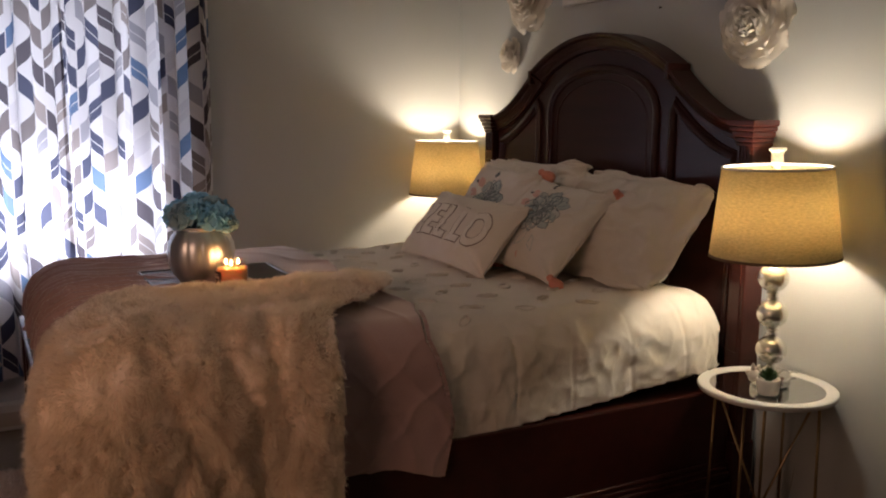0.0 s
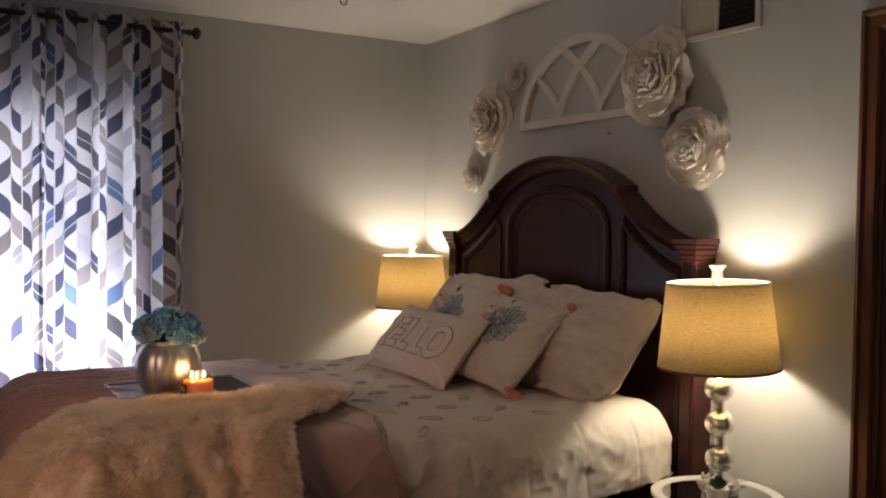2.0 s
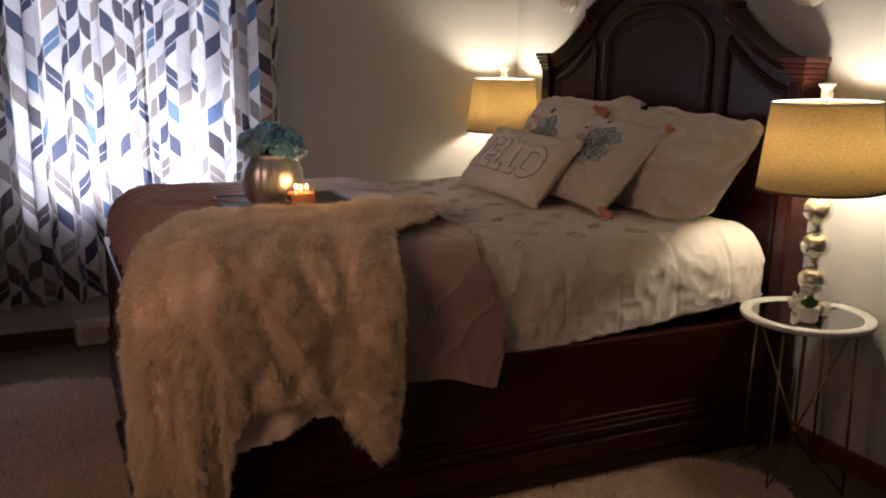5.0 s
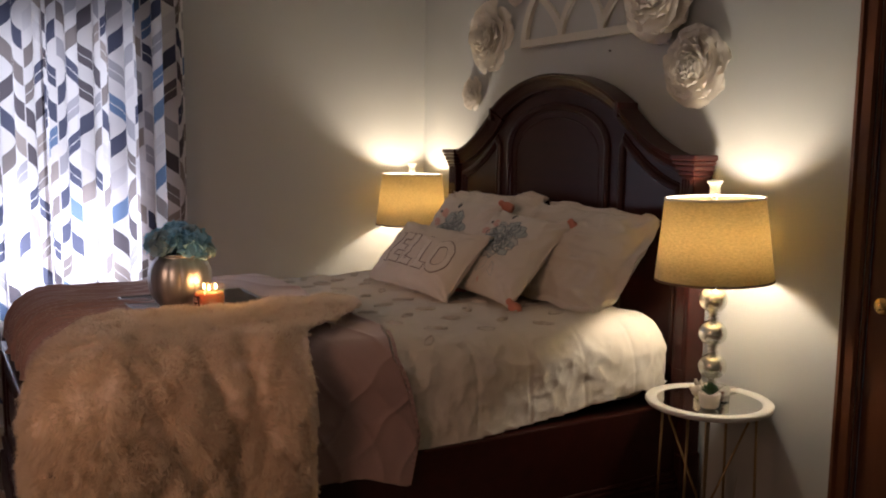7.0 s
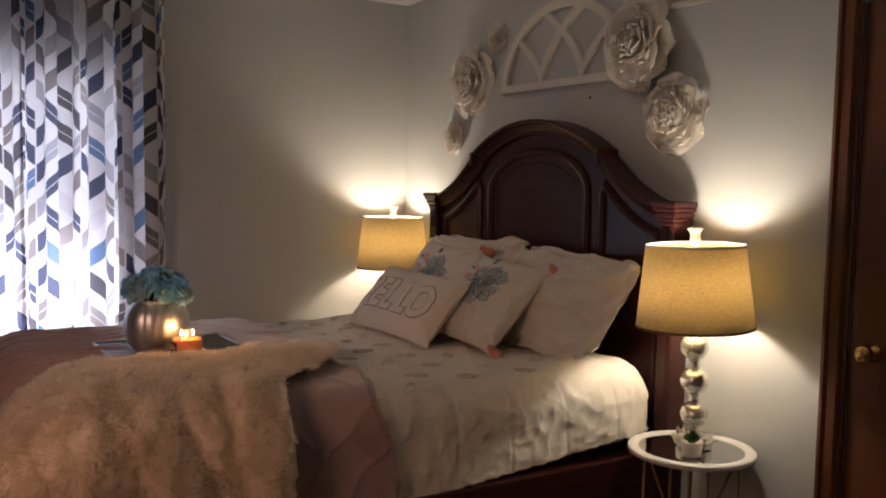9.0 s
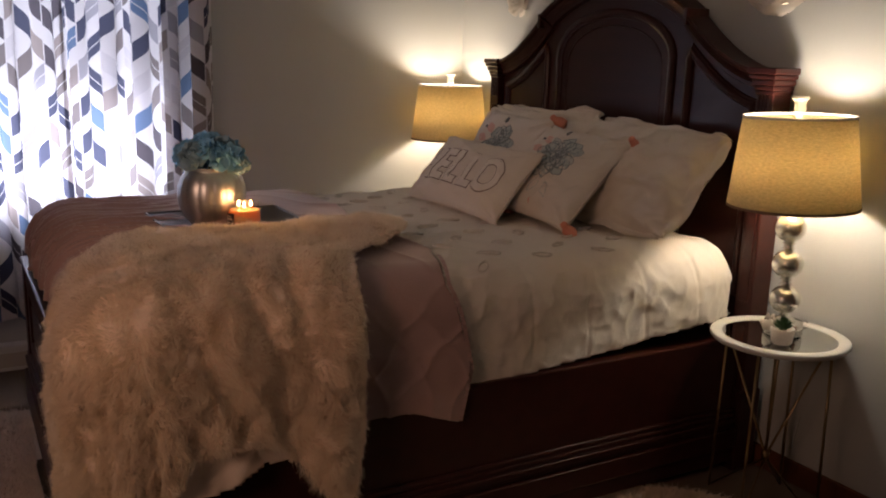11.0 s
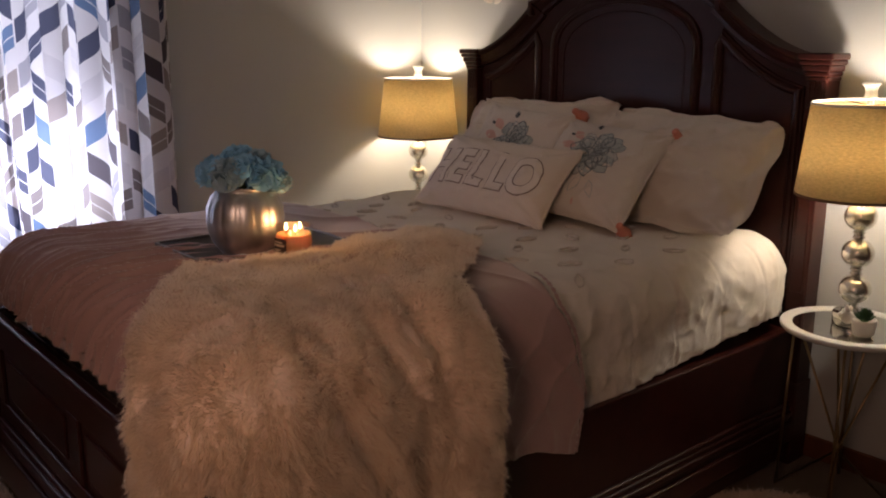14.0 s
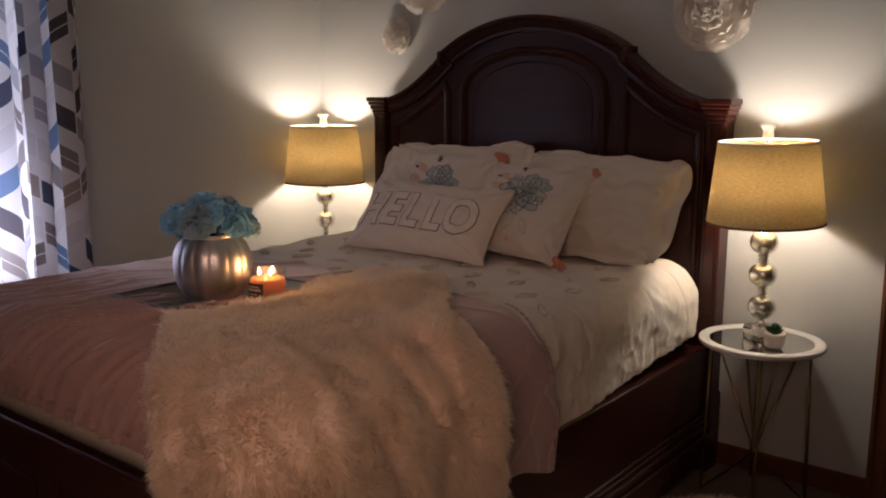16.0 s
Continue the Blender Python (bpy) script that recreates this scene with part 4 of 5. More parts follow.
def blossom_print(c, front, w, h, cx, cy, r, seed):
    """A printed succulent: rosette of outlined petals with leaves below."""
    rg = np.random.default_rng(seed)
    for ringi, (cnt, rad, ln) in enumerate(((12, 0.98, 0.70), (10, 0.74, 0.62), (8, 0.50, 0.52), (5, 0.24, 0.40))):
        for k in range(cnt):
            t = 2 * math.pi * (k + 0.5 * ringi) / cnt + rg.uniform(-0.3, 0.3)
            rr = r * rad * 0.75 * rg.uniform(0.78, 1.12)
            px, py = cx + rr * math.cos(t), cy + rr * math.sin(t)
            t += rg.uniform(-0.3, 0.3)
            pts = []
            for s in np.linspace(0, 1, 13):
                wv = math.sin(math.pi * min(1, s * 1.0)) ** 0.8 * r * ln * 0.40
                pts.append((s, wv))
            line = [(px + math.cos(t) * (s - 0.5) * r * ln - math.sin(t) * wv, py + math.sin(t) * (s - 0.5) * r * ln + math.cos(t) * wv, 0) for s, wv in pts]
            line += [(px + math.cos(t) * (s - 0.5) * r * ln + math.sin(t) * wv, py + math.sin(t) * (s - 0.5) * r * ln - math.cos(t) * wv, 0) for s, wv in pts[::-1][1:-1]]
            half = len(pts)
            mid = [((line[i][0] + line[-i][0]) / 2 if 0 < i < half - 1 else line[i][0], (line[i][1] + line[-i][1]) / 2 if 0 < i < half - 1 else line[i][1], 0) for i in range(half)]
            vs = line[:half] + mid + [line[0]] + line[:half - 1:-1] + [line[half - 1]]
            fs = [(i, i + 1, half + i + 1, half + i) for i in range(half - 1)] + [(half + i, half + i + 1, 2 * half + i + 1, 2 * half + i) for i in range(half - 1)]
            pet = part("printed_petal", lay_on(mesh_of("petal", vs, fs), front, w, h, 0.0010 + 0.0003 * ringi), INKBLUE if (k + ringi) % 4 else INKPALE, c)
            part("petal_outline", lay_on(tube(line, rg.uniform(0.0008, 0.0018), 4, True), front, w, h, 0.0012 + 0.0003 * ringi), INKLINE, pet)
    for k, (dx, dy, t, ln, mt) in enumerate(((-0.2, -1.35, 250, 0.75, INKBLUE), (-0.9, -1.1, 205, 0.8, INKBLUE), (0.5, -1.45, 300, 0.7, INKBLUE), (-1.3, 0.2, 165, 0.85, INKPINK), (-1.15, 0.75, 140, 0.8, INKPINK), (-0.6, 1.35, 120, 0.5, INKDARK), (-1.45, 0.75, 150, 0.3, INKDARK), (0.0, -2.0, 270, 0.25, INKPINK))):
        px, py, t = cx + dx * r, cy + dy * r, radians(t)
        vs, n = [], 9
        for s in np.linspace(0, 1, n):
            wv = math.sin(math.pi * s) * r * ln * 0.22
            for sg in (-1, 0, 1):
                vs.append((px + math.cos(t) * (s - 0.5) * r * ln - math.sin(t) * wv * sg, py + math.sin(t) * (s - 0.5) * r * ln + math.cos(t) * wv * sg, 0))
        fs = [(i * 3 + q, i * 3 + q + 1, i * 3 + q + 4, i * 3 + q + 3) for i in range(n - 1) for q in (0, 1)]
        if mt is INKBLUE:
            out = vs[0::3] + vs[2::3][::-1]
            part("printed_leaf", lay_on(tube(out, 0.0011, 4, True), front, w, h, 0.0006), mt, c)
        else:
            part("printed_leaf", lay_on(mesh_of("leaf", vs, fs), front, w, h, 0.0012), mt, c)


W1, H1 = 0.435, 0.41
c1, f1 = cushion("throw_pillow", axes((-0.520, -0.250, 1.000), (0.10, -1, -0.075), (0.281, 0.0, 0.282)), W1, H1, 0.13, 12, CUSHION, "white cushion printed with a blue succulent, coral tassels", "pillow", 0.06, 0, "tasselled cushions")
blossom_print(c1, f1, W1, H1, 0.020, 0.03, 0.094, 2)
c2, f2 = cushion("throw_pillow", axes((-0.500, 0.175, 1.010), (-0.03, -1, -0.04), (0.62, 0.02, 1)), 0.45, 0.42, 0.13, 15, CUSHION, "white cushion printed with a blue succulent, coral tassels", "pillow", 0.06, 0, "tasselled cushions")
blossom_print(c2, f2, 0.45, 0.42, 0.040, 0.03, 0.094, 3)
for c, w, h in ((c1, W1, H1), (c2, 0.45, 0.42)):
    for sx in (1,):
        for sy in (-1, 1):
            tassel(c, sx * (w / 2 + 0.004), sy * (h / 2 + 0.004) + (0.015 if sy < 0 else 0.0), 0.004)

WH, HH = 0.665, 0.315
ch, fh = cushion("lumbar_pillow", axes((-0.700, 0.060, 0.960), (0.0, -0.658, -0.004), (0.199, 0.0, 0.236)), WH, HH, 0.14, 18, HELLOC, "cream oblong cushion lettered HELLO in white applique", "pillow", 0.07)


def letter(ch_, x, y, size, grow, lift, mat, parent, name):
    cu = bpy.data.curves.new("type", "FONT")
    cu.body, cu.size, cu.offset, cu.extrude = ch_, size, grow, 0.0008
    cu.align_x = "CENTER"
    cu.resolution_u = 6
    tmp = bpy.data.objects.new("type", cu)
    scene.collection.objects.link(tmp)
    bpy.context.view_layer.update()
    me = bpy.data.meshes.new_from_object(tmp.evaluated_get(bpy.context.evaluated_depsgraph_get()))
    bpy.data.objects.remove(tmp)
    bm = bmesh.new()
    bm.from_mesh(me)
    bmesh.ops.triangulate(bm, faces=bm.faces)
    for _ in range(2):
        bmesh.ops.subdivide_edges(bm, edges=[e for e in bm.edges if e.calc_length() > 0.012], cuts=1, use_grid_fill=False)
        bmesh.ops.triangulate(bm, faces=bm.faces)
    bm.to_mesh(me)
    bm.free()
    for v in me.vertices:
        v.co.x, v.co.y = v.co.x * 0.92 + x, v.co.y * 1.12 + y
    me.materials.clear()
    return part(name, lay_on(me, fh, WH, HH, lift), mat, parent)


for k, (s, x) in enumerate(zip("HELLO", (-0.222, -0.112, -0.014, 0.086, 0.198))):
    lt = letter(s, x, -0.074, 0.178, 0.0084, 0.0012, STITCH, ch, "letter")
    letter(s, x, -0.074, 0.178, 0.0050, 0.0026, LETTER, lt, "applique")

# ---- wall above the bed ----


def petal_mesh(wide, long, cup, curl, seed):
    rg = np.random.default_rng(seed)
    u, t = np.meshgrid(np.linspace(-1, 1, 9), np.linspace(0.12, 0.985, 11))
    v = (1 - np.cos(math.pi * t)) / 2
    x = u * wide * np.sin(math.pi * t ** 1.35) ** 0.6 * (0.80 + 0.20 * v)
    y = v * long - 0.05 * long * u * u * v
    z = cup * (u * u) * wide * 0.9 * (0.4 + v) + 0.18 * long * np.sin(v * math.pi * 0.6) - curl * long * np.clip(v - 0.6, 0, 1) ** 2 * 2.2
    z = z + 0.04 * long * np.sin(u * 2.6 + rg.uniform(0, 6)) * v + 0.012 * long * np.sin(u * 7 + rg.uniform(0, 6)) * v * v
    return grid_mesh(np.stack([x, y, z], -1), name="petal")


def rose(y, z, radius, seed, stretch=1.0):
    """A foam rose fixed on the wall, facing the room."""
    r = thing("wall_flower", (0, 0, 0), "large white foam rose with layered petals fixed to the wall" if radius > 0.12 else "small white foam rose fixed to the wall", "wall flower", "roses above the bed")
    r.matrix_basis = Matrix.Translation((-0.003, y, z)) @ Matrix(((0, 0, -1, 0), (-1, 0, 0, 0), (0, 1, 0, 0), (0, 0, 0, 1)))
    rg = np.random.default_rng(seed)
    part("base", lathe([(0.0, 0.0), (radius * 0.5, 0.0), (radius * 0.45, radius * 0.12), (radius * 0.12, radius * 0.35), (0, radius * 0.36)], 20), PETAL, r)
    rings = ((8, 0.40, 0.60, 12, 0.00, 0.42), (8, 0.35, 0.52, 24, 0.06, 0.38), (8, 0.30, 0.44, 36, 0.11, 0.32), (7, 0.25, 0.38, 46, 0.16, 0.28), (7, 0.20, 0.33, 55, 0.20, 0.23), (6, 0.15, 0.29, 63, 0.24, 0.19), (6, 0.105, 0.26, 70, 0.27, 0.15), (5, 0.065, 0.23, 77, 0.30, 0.11), (4, 0.03, 0.21, 83, 0.33, 0.075), (3, 0.01, 0.19, 87, 0.35, 0.05))
    for q, (count, r0, ln, tilt, lift, wide) in enumerate(rings):
        shapes = [petal_mesh(radius * wide, radius * ln, (0.10, 0.13, 0.17, 0.22, 0.28, 0.34, 0.42, 0.52, 0.64, 0.75)[q], 0.55 if q < 4 else 0.35, seed * 50 + q * 7 + i) for i in range(3)]
        turn = rg.uniform(0, 360)
        for k in range(count):
            a = turn + 360 / count * k + rg.uniform(-9, 9)
            o = part("petal", shapes[k % 3], PETAL, r)
            o.matrix_basis = pose(0, 0, radius * lift, 0, 0, a) @ pose(0, radius * r0, 0, tilt + rg.uniform(-9, 9), rg.uniform(-14, 14), rg.uniform(-9, 9))
    return r


rose(-0.545, 2.022, 0.198, 1)
rose(-0.742, 1.733, 0.160, 2)
rose(0.618, 1.965, 0.190, 3)
rose(0.426, 2.168, 0.078, 4)
rose(0.798, 1.698, 0.092, 5)

# arched tracery panel
deco = thing("arched_wall_panel", (-0.01, -0.06, 1.892), "whitewashed wooden half-window panel with crossing gothic arches", "wall decor")
AY, AW, AH, AZ = -0.06, 0.41, 0.345, 1.905


def tracery(line, half, depth):
    return sweep(line, [(-0.003, -half), (-0.003 - depth, -half), (-0.004 - depth, 0), (-0.003 - depth, half), (-0.003, half)])


out_l = [(AY + AW * math.cos(t), AZ + AH * math.sin(t)) for t in np.linspace(0, math.pi, 49)]
part("outer_arch", tracery(out_l, 0.019, 0.022), TRIM, deco, world_space=True)
part("bottom_bar", box(-0.026, -0.003, AY - AW - 0.019, AY + AW + 0.019, AZ - 0.016, AZ + 0.020, 0.003), TRIM, deco, world_space=True)
for s in (-1, 1):
    b0 = AY + s * 0.135
    # long arc from an inner foot across to the far side of the crown, short arc back to the near side
    for reach, rise, bend, depth in ((-0.265, 0.305, 1.8, 0.0185 + 0.0012 * s), (0.175, 0.195, 1.6, 0.0165)):
        line = [(b0 + s * reach * t ** bend, AZ + 0.02 + rise * t) for t in np.linspace(0, 1, 24)]
        line = [p for p in line if ((p[0] - AY) / AW) ** 2 + ((p[1] - AZ) / AH) ** 2 < 1.0]
        part("tracery_arc", tracery(line, 0.016, depth), TRIM, deco, world_space=True)

nail = thing("nail", (0, -0.245, 1.83), "small bare nail in the wall above the headboard", "nail")
part("head", lathe([(0, 0), (0.003, 0), (0.003, 0.006), (0.005, 0.008), (0.004, 0.010), (0, 0.010)], 10), BRONZE, nail).matrix_basis = pose(0, 0, 0, 0, -90, 0)

# ---- bedside tables and lamps ----
TT = 0.584


def side_table():
    t = thing("side_table", (0, 0, 0), "round white-rimmed mirror-top table on thin gold rod legs", "table", "bedside tables")
    part("rim", lathe([(0.164, TT - 0.016), (0.169, TT - 0.018), (0.206, TT - 0.018), (0.211, TT - 0.012), (0.211, TT - 0.003), (0.207, TT), (0.179, TT), (0.175, TT - 0.003), (0.164, TT - 0.016)], 72), WHITE, t, "white painted rim")
    part("mirror_top", lathe([(0.0, TT - 0.012), (0.174, TT - 0.012), (0.174, TT - 0.005), (0.0, TT - 0.005)], 72, soft=False), MIRROR, t, "mirror glass inset")
    for k in range(4):
        a = radians(110 + 90 * k)
        ca, sa = math.cos(a), math.sin(a)
        part("leg", tube([(0.165 * ca, 0.165 * sa, TT - 0.018), (0.178 * ca, 0.178 * sa, 0.0)], 0.0048, 8), GOLD, t)
        e = a + radians(20)
        part("cross_rod", tube([(0.150 * math.cos(e), 0.150 * math.sin(e), TT - 0.018), (0.006 * math.cos(e), 0.006 * math.sin(e), 0.185), (-0.006 * ca, -0.006 * sa, 0.165), (0.176 * ca, 0.176 * sa, 0.006)], 0.0042, 8), GOLD, t)
    part("hub", lathe([(0, 0.16), (0.012, 0.16), (0.014, 0.175), (0.012, 0.19), (0, 0.19)], 16), GOLD, t)
    return t


st = side_table()
st.matrix_basis = pose(-0.220, -1.060, 0)
copy_thing(st, pose(-0.205, 1.12, 0, 0, 0, 35))


def ball(r, z, squash=0.95):
    return [(max(0.0105, r * math.sin(t)), z - r * squash * math.cos(t)) for t in np.linspace(0.25, math.pi - 0.25, 17)]


def table_lamp():
    t = thing("table_lamp", (0, 0, 0), "table lamp of stacked mercury-glass balls, lit linen drum shade", "lamp", "bedside lamps")
    part("base", lathe([(0.0, 0.0), (0.057, 0.0), (0.060, 0.003), (0.060, 0.037), (0.057, 0.041), (0.0, 0.042)], 48), DRUM, t, "polished silver drum base")
    part("foot_plate", lathe([(0, 0.0425), (0.036, 0.0425), (0.036, 0.048), (0.014, 0.056), (0.012, 0.064), (0, 0.064)], 28), MERCURY, t)
    for z in (0.112, 0.228, 0.344):
        part("glass_ball", lathe(ball(0.0475, z), 36), MERCURY, t, "mottled mercury-glass ball")
    for z in (0.170, 0.286, 0.402):
        part("collar", lathe([(0.0, z - 0.012), (0.013, z - 0.012), (0.019, z - 0.008), (0.014, z - 0.003), (0.014, z + 0.003), (0.019, z + 0.008), (0.013, z + 0.012), (0, z + 0.012)], 24), DRUM, t)
    part("cord", tube([(0.05, 0.0, 0.010), (0.10, 0.01, 0.008), (0.16, 0.0, 0.006), (0.190, -0.01, -0.03), (0.192, -0.02, -0.20), (0.188, 0.01, -0.38), (0.190, 0.03, -0.50)], 0.0028, 6), JARCORD, t, "clear plastic cord")
    part("stem", tube([(0, 0, 0.41), (0, 0, 0.505)], 0.006, 8), BRASS, t)
    part("bulb_base", lathe([(0.0, 0.462), (0.013, 0.463), (0.014, 0.478), (0.026, 0.500), (0.035, 0.517), (0.0, 0.518)], 20), WHITE, t, "white plastic bulb base")
    part("bulb", lathe([(0.0, 0.519), (0.033, 0.519), (0.033, 0.540), (0.031, 0.555), (0.030, 0.575), (0.024, 0.597), (0.0, 0.606)], 20), BULB, t)
    zb, zt, rb, rt = 0.412, 0.690, 0.196, 0.163
    sh = part("shade", lathe([(rb, zb), (rt, zt), (rt - 0.002, zt), (rb - 0.002, zb), (rb, zb)], 72), SHADE, t, "oatmeal linen shade glowing amber")
    part("binding", lathe([(rb + 0.001, zb - 0.001), (rb + 0.0002, zb + 0.007), (rb - 0.003, zb + 0.007), (rb - 0.003, zb - 0.001), (rb + 0.001, zb - 0.001)], 72), SHADETRIM, sh)
    part("binding", lathe([(rt + 0.0018, zt - 0.006), (rt + 0.001, zt + 0.001), (rt - 0.003, zt + 0.001), (rt - 0.003, zt - 0.006), (rt + 0.0018, zt - 0.006)], 72), LETTER, sh, "pale upper binding")
    for k in range(3):
        a = radians(120 * k + 40)
        part("spider", tube([(0, 0, zt - 0.012), (rt * 0.97 * math.cos(a), rt * 0.97 * math.sin(a), zt - 0.004)], 0.002, 6), BRASS, t)
    for s in (-1, 1):
        part("harp", tube([(0.0, 0, 0.505)] + [(s * 0.045 * math.sin(w), 0, 0.505 + (zt - 0.012 - 0.505) * (1 - math.cos(w)) / 2) for w in np.linspace(0.15, math.pi, 14)], 0.0018, 6), BRASS, t)
    part("finial", lathe([(0.0, zt - 0.008), (0.010, zt - 0.008), (0.012, zt + 0.006), (0.019, zt + 0.012), (0.017, zt + 0.034), (0.020, zt + 0.044), (0.028, zt + 0.052), (0.024, zt + 0.057), (0.0, zt + 0.057)], 8, soft=False), FROST, t, "bright crystal finial")
    for o in t.children:
        if o.name.split(".")[0] == "bulb":
            o.visible_shadow = False
    return t


tl = table_lamp()
tl.matrix_basis = pose(-0.192, -1.047, TT - 0.003, -1.3, -1.5, 12)
copy_thing(tl, pose(-0.190, 1.125, TT - 0.003, 0, 0, 40))

# animal-shaped planter with a succulent
pl = thing("planter", (-0.290, -1.125, TT), "small white ceramic animal planter with a green succulent", "planter")
part("pot", lathe([(0.0, 0.0), (0.026, 0.0), (0.031, 0.006), (0.036, 0.045), (0.035, 0.050), (0.031, 0.050), (0.028, 0.040), (0.0, 0.038)], 32), CERAMIC, pl)
hd = part("animal_head", lathe([(0.0, -0.018), (0.010, -0.016), (0.018, -0.006), (0.020, 0.004), (0.016, 0.014), (0.007, 0.020), (0.0, 0.021)], 20), CERAMIC, pl)
hd.matrix_basis = pose(-0.012, 0.046, 0.046, 20, 15, 0)
part("ear", lathe([(0, 0), (0.006, 0.002), (0.007, 0.014), (0.003, 0.024), (0, 0.025)], 12), CERAMIC, hd).matrix_basis = pose(-0.006, 0.006, 0.014, -25, -20, 0)
part("ear", lathe([(0, 0), (0.006, 0.002), (0.007, 0.014), (0.003, 0.024), (0, 0.025)], 12), CERAMIC, hd).matrix_basis = pose(0.008, 0.006, 0.014, -25, 20, 0)
part("snout", lathe([(0, 0), (0.010, 0.001), (0.008, 0.012), (0.0, 0.015)], 14), CERAMIC, hd).matrix_basis = pose(-0.004, 0.014, -0.002, -80, 0, 0)
leaf_me = mesh_of("leaf", *(lambda q: (q[0], q[1]))(([(0, 0, 0), (0.006, 0.008, 0.003), (0, 0.010, -0.002), (-0.006, 0.008, 0.003), (0.007, 0.018, 0.006), (0, 0.021, 0.000), (-0.007, 0.018, 0.006), (0, 0.032, 0.008)], [(0, 1, 2), (0, 2, 3), (1, 4, 5, 2), (2, 5, 6, 3), (4, 7, 5), (5, 7, 6)])))
suc = part("succulent", lathe([(0, 0.036), (0.012, 0.036), (0.010, 0.052), (0, 0.056)], 12), LEAF, pl, "green succulent rosette")
rg = random.Random(4)
for q, (cnt, tilt, z) in enumerate(((9, 25, 0.046), (8, 45, 0.050), (6, 65, 0.053))):
    for k in range(cnt):
        part("leaf", leaf_me, LEAF, suc).matrix_basis = pose(0, 0, z, 0, 0, 360 / cnt * k + 20 * q) @ pose(0, 0.004, 0, tilt + rg.uniform(-8, 8), 0, 0)

# ---- tray on the bed ----
TZ = 0.848
tray = thing("tray", (-1.695, 0.0, TZ), "square smoked-mirror tray with a thin silver rim on the blanket", "tray")
part("plate", box(-1.890, -1.435, -0.215, 0.245, TZ, TZ + 0.008, 0.002), TRAY, tray, world_space=True)
for a in ((-1.897, -1.889, -0.22, 0.25), (-1.436, -1.428, -0.22, 0.25)):
    part("rim", box(a[0], a[1], a[2], a[3], TZ, TZ + 0.013, 0.002), TRAYRIM, tray, world_space=True)
for a in ((-0.223, -0.215), (0.245, 0.253)):
    part("rim", box(-1.8885, -1.4365, a[0], a[1], TZ, TZ + 0.013, 0.002), TRAYRIM, tray, world_space=True)
VX, VY, VZ = -1.730, -0.002, TZ + 0.0085
vase = thing("vase", (VX, VY, VZ), "round ribbed brushed-silver metal vase holding silk flowers", "vase")
prof = [(0.0, 0.0), (0.061, 0.0), (0.073, 0.006), (0.094, 0.032), (0.106, 0.065), (0.1095, 0.097), (0.107, 0.129), (0.096, 0.156), (0.079, 0.173)]
part("body", lathe(prof, 112, 14, 0.035), SILVER, vase)
part("neck", lathe([(0.080, 0.172), (0.076, 0.176), (0.075, 0.180), (0.079, 0.184), (0.083, 0.186), (0.081, 0.189), (0.071, 0.187), (0.065, 0.178), (0.067, 0.166)], 48), SILVER, vase)
part("foot_ring", lathe([(0.058, -0.0005), (0.070, -0.0005), (0.072, 0.006), (0.066, 0.012)], 48), SILVER, vase)

bq = thing("silk_flowers", (VX, VY, VZ + 0.176), "bunch of blue and pale silk flowers in the vase", "flowers")
rng = np.random.default_rng(8)


def bloom(at, r, mat, seed, name="blossom"):
    """A blossom of crumpled petals, as one mesh."""
    rg = np.random.default_rng(seed)
    verts, faces = [], []
    for k in range(26):
        d = rg.normal(0, 1, 3)
        d[2] = abs(d[2]) * 0.8 - 0.25
        d /= np.linalg.norm(d)
        tk = Vector(d).to_track_quat("Z", "Y").to_matrix()
        w, h = r * rg.uniform(0.42, 0.66), r * rg.uniform(0.45, 0.75)
        base = len(verts)
        spin = rg.uniform(0, 6.3)
        for i in range(5):
            for j in range(5):
                u, v = (j - 2) / 2, (i - 2) / 2
                e = 1 - 0.30 * (abs(u) * abs(v))
                x, y = u * w * e, v * w * e
                z = h * 0.35 * (u * u + v * v) * 0.8 + 0.12 * w * math.sin(3 * u + k) + 0.10 * w * math.sin(4 * v + 2 * k)
                p = Vector((x * math.cos(spin) - y * math.sin(spin), x * math.sin(spin) + y * math.cos(spin), z))
                verts.append(Vector(at) + Vector(d) * r * rg.uniform(0.62, 0.66) + tk @ p)
        faces += [(base + i * 5 + j, base + i * 5 + j + 1, base + i * 5 + j + 6, base + i * 5 + j + 5) for i in range(4) for j in range(4)]
    return part(name, mesh_of(name, verts, faces), mat, bq)


for i, (x, y, z, r, mt) in enumerate(((-0.058, -0.030, 0.050, 0.052, PALEBLUE), (-0.055, 0.075, 0.045, 0.055, TEAL), (0.035, -0.070, 0.042, 0.055, TEAL), (0.068, 0.030, 0.050, 0.052, TEAL), (-0.005, 0.020, 0.082, 0.052, TEAL), (0.040, -0.020, 0.085, 0.040, PALEBLUE), (-0.070, 0.020, 0.055, 0.046, TEAL), (-0.02, 0.095, 0.02, 0.042, TEAL), (0.075, -0.075, 0.022, 0.040, PALEBLUE), (-0.02, -0.06, 0.075, 0.044, TEAL))):
    bloom((x * 0.9, y * 0.9, z * 0.85), r * 0.98, mt, 70 + i)
part("stems", tube([(0, 0, -0.15), (0.005, 0.004, -0.05), (0, 0, 0.05)], 0.012, 8), LEAF, bq)

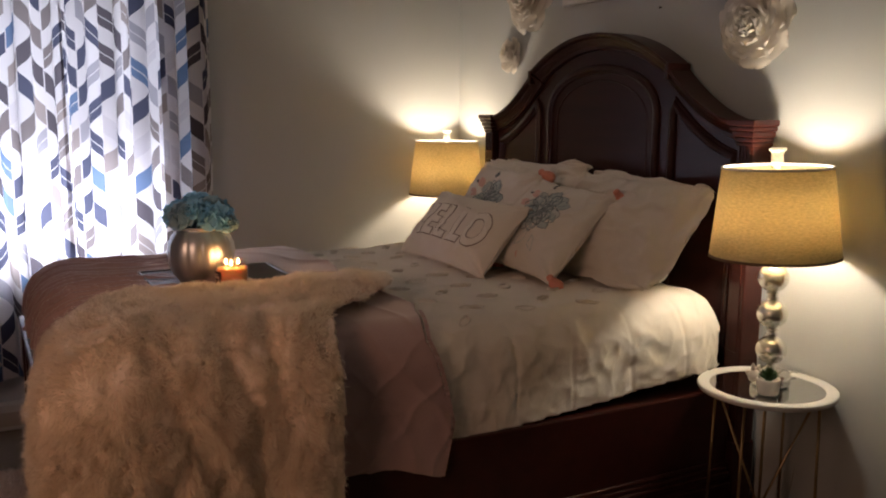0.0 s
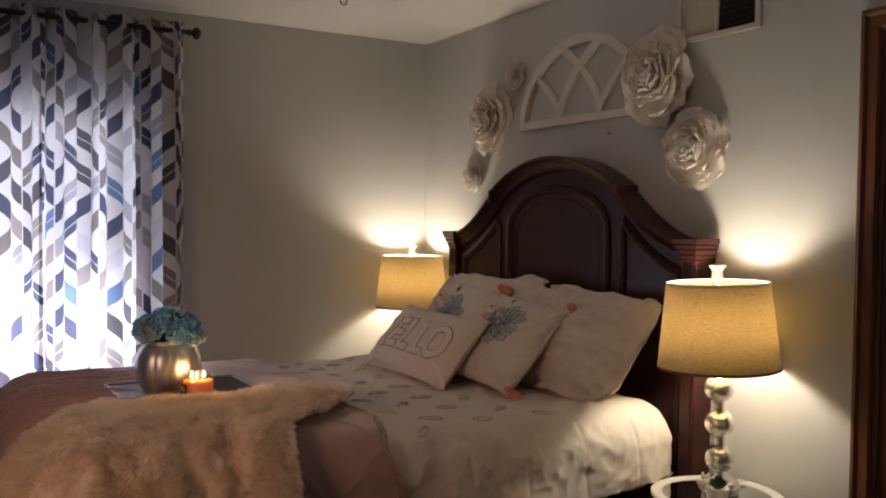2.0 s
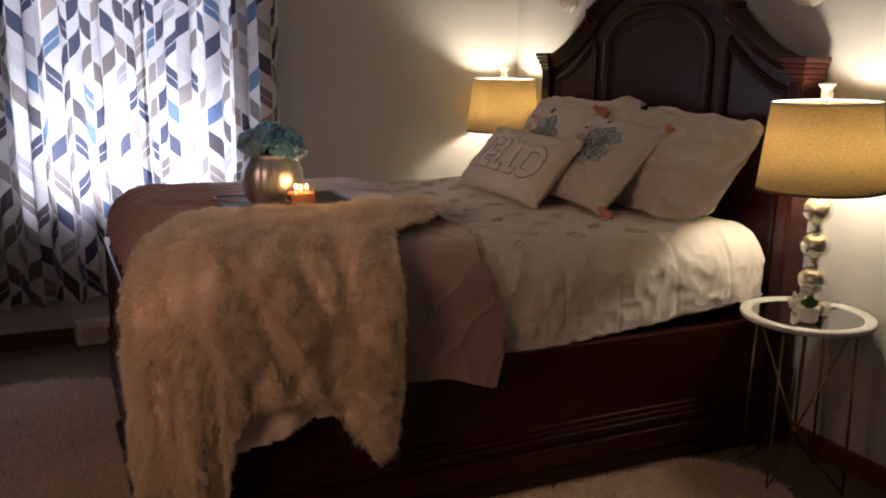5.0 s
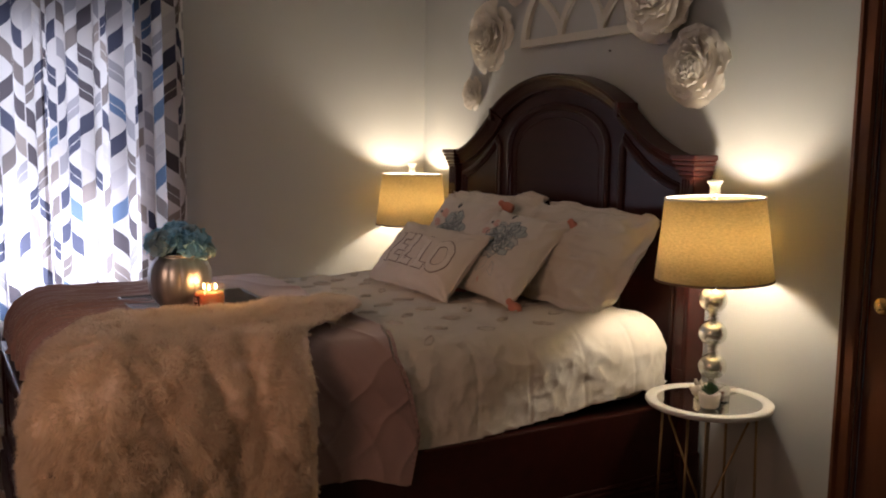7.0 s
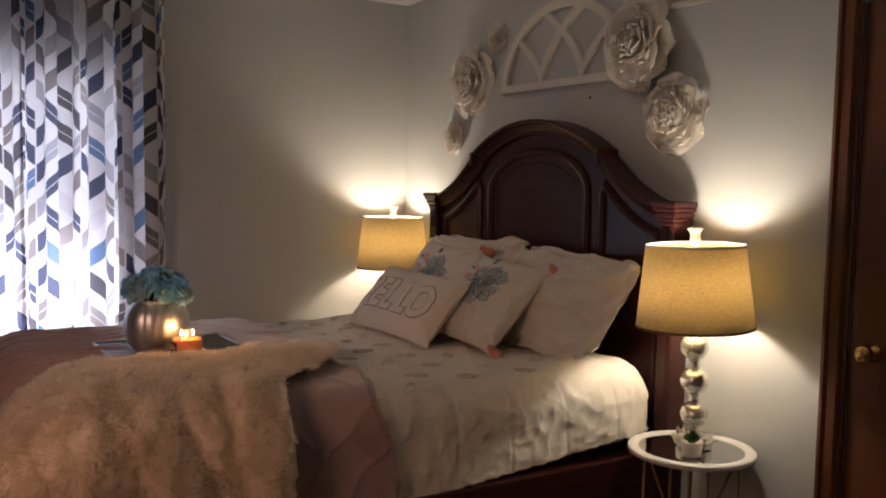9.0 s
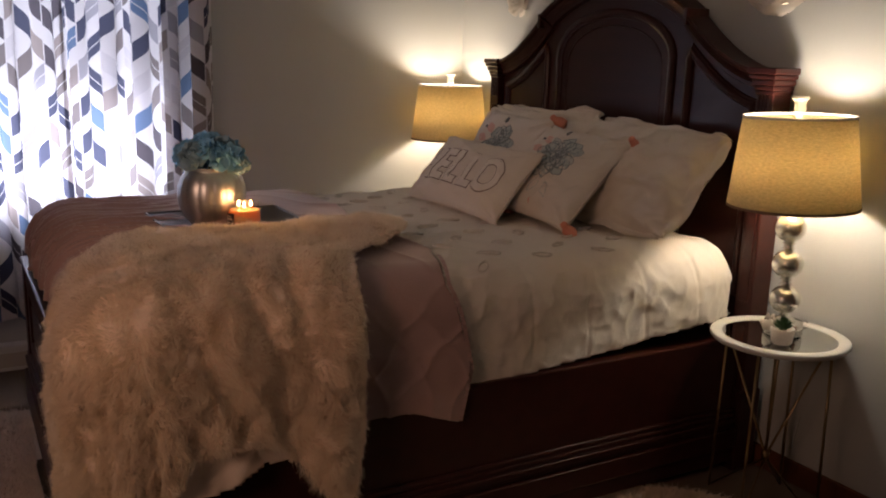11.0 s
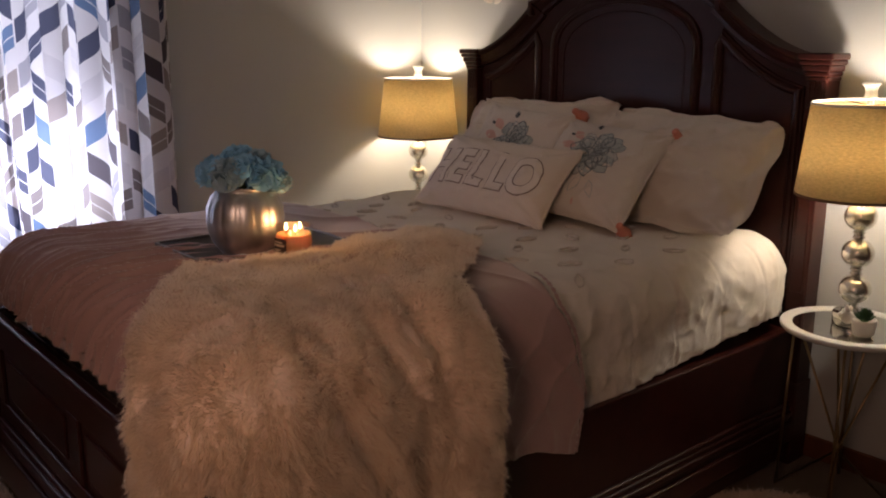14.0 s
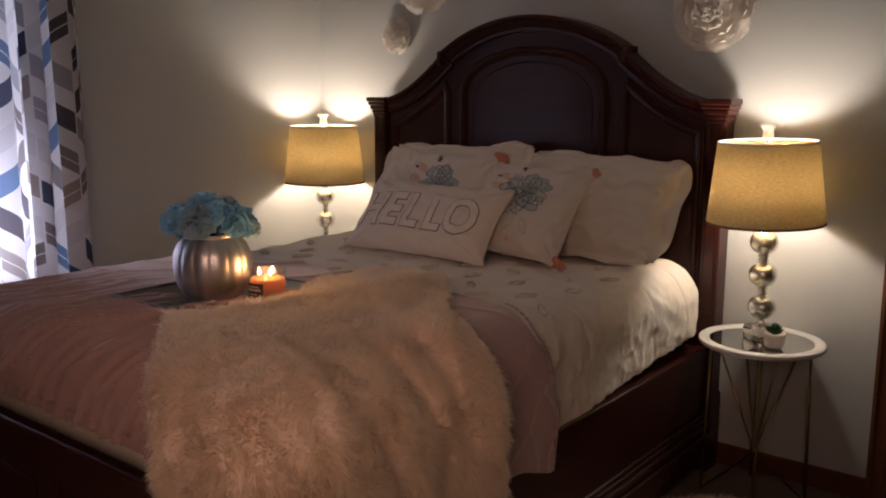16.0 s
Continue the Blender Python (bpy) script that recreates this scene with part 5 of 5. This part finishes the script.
can = thing("jar_candle", (-1.672, -0.165, TZ + 0.0085), "burning three-wick orange candle in a clear glass jar", "candle")
part("wax", lathe([(0.0, 0.0065), (0.0475, 0.0065), (0.0475, 0.068), (0.044, 0.070), (0.0, 0.068)], 40), WAX, can, "glowing orange wax")
j = part("glass", lathe([(0.0, 0.0), (0.051, 0.0), (0.053, 0.003), (0.053, 0.092), (0.0515, 0.094), (0.049, 0.092), (0.049, 0.006), (0.0, 0.006)], 48), JARGLASS, can, "clear glass jar")
j.visible_shadow = False
lab = np.array([[(0.0535 * math.cos(t), 0.0535 * math.sin(t), z) for t in np.linspace(radians(150), radians(216), 14)] for z in (0.014, 0.062)])
lb = part("label", grid_mesh(lab), LABEL, can, "dark paper label")
for k, (z, t0, t1, th) in enumerate(((0.050, 162, 203, 0.004), (0.040, 156, 209, 0.007), (0.030, 168, 197, 0.003), (0.022, 164, 201, 0.003))):
    g = np.array([[(0.0539 * math.cos(t), 0.0539 * math.sin(t), zz) for t in np.linspace(radians(t0), radians(t1), 10)] for zz in (z, z + th)])
    part("print_bar", grid_mesh(g), LABELINK, lb)
for k in range(3):
    a = radians(120 * k + 10)
    x, y = 0.022 * math.cos(a), 0.022 * math.sin(a)
    w = part("wick", tube([(x, y, 0.067), (x, y, 0.080)], 0.0012, 6), WICK, can)
    fl = part("flame", lathe([(0.0, 0.0), (0.0036, 0.004), (0.0045, 0.008), (0.0034, 0.014), (0.0013, 0.020), (0.0, 0.023)], 14), FLAME, w)
    fl.location = (x, y, 0.076)
    fl.visible_shadow = False

# ---- shag rugs ----


def shag(name, label, outline, seed, count, length=0.032):
    r = thing(name, (float(np.mean([p[0] for p in outline])), float(np.mean([p[1] for p in outline])), 0), label, "rug")
    xs, ys_ = [p[0] for p in outline], [p[1] for p in outline]
    a, b = np.meshgrid(np.linspace(min(xs), max(xs), 60), np.linspace(min(ys_), max(ys_), 60))
    z = 0.010 + 0.003 * waves(a, b, seed, 9)
    part("backing", grid_mesh(np.stack([a, b, z], -1), inside(outline, a[:-1, :-1], b[:-1, :-1])), BACKING, r, world_space=True)
    rg = np.random.default_rng(seed)
    ra, rb = rg.uniform(min(xs), max(xs), count), rg.uniform(min(ys_), max(ys_), count)
    s = inside(outline, ra, rb)
    ra, rb = ra[s], rb[s]
    P = np.stack([ra, rb, 0.010 + 0.003 * waves(ra, rb, seed, 9)], -1)
    N = np.tile(np.array([0, 0, 1.0]), (len(ra), 1))
    cl = np.stack([waves(ra, rb, seed + 1, 24), waves(ra, rb, seed + 2, 24), 0 * ra], -1)
    tagged(part("shag_layer", strands(P, N, cl * 0.8, length, 0.0013, rg, 0.8), RUGFUR, r, "white shaggy pile", world_space=True), kind="stuff")
    return r


t_ = np.linspace(0, 2 * math.pi, 40, endpoint=False)
shag("shag_rug", "fluffy off-white shag rug beside the bed on the carpet", [(-0.90 + 0.57 * math.cos(t) * (1 + 0.05 * math.sin(5 * t)), -1.15 + 0.445 * math.sin(t) * (1 + 0.06 * math.sin(3 * t + 1))) for t in t_], 91, 60000)
shag("shag_rug", "fluffy off-white shag rug at the foot of the bed", [(-2.29, -1.3), (-2.30, 0.1), (-2.27, 0.72), (-2.5, 0.79), (-3.0, 0.74), (-3.6, 0.78), (-3.62, -0.5), (-3.55, -1.3), (-3.0, -1.36)], 95, 130000)
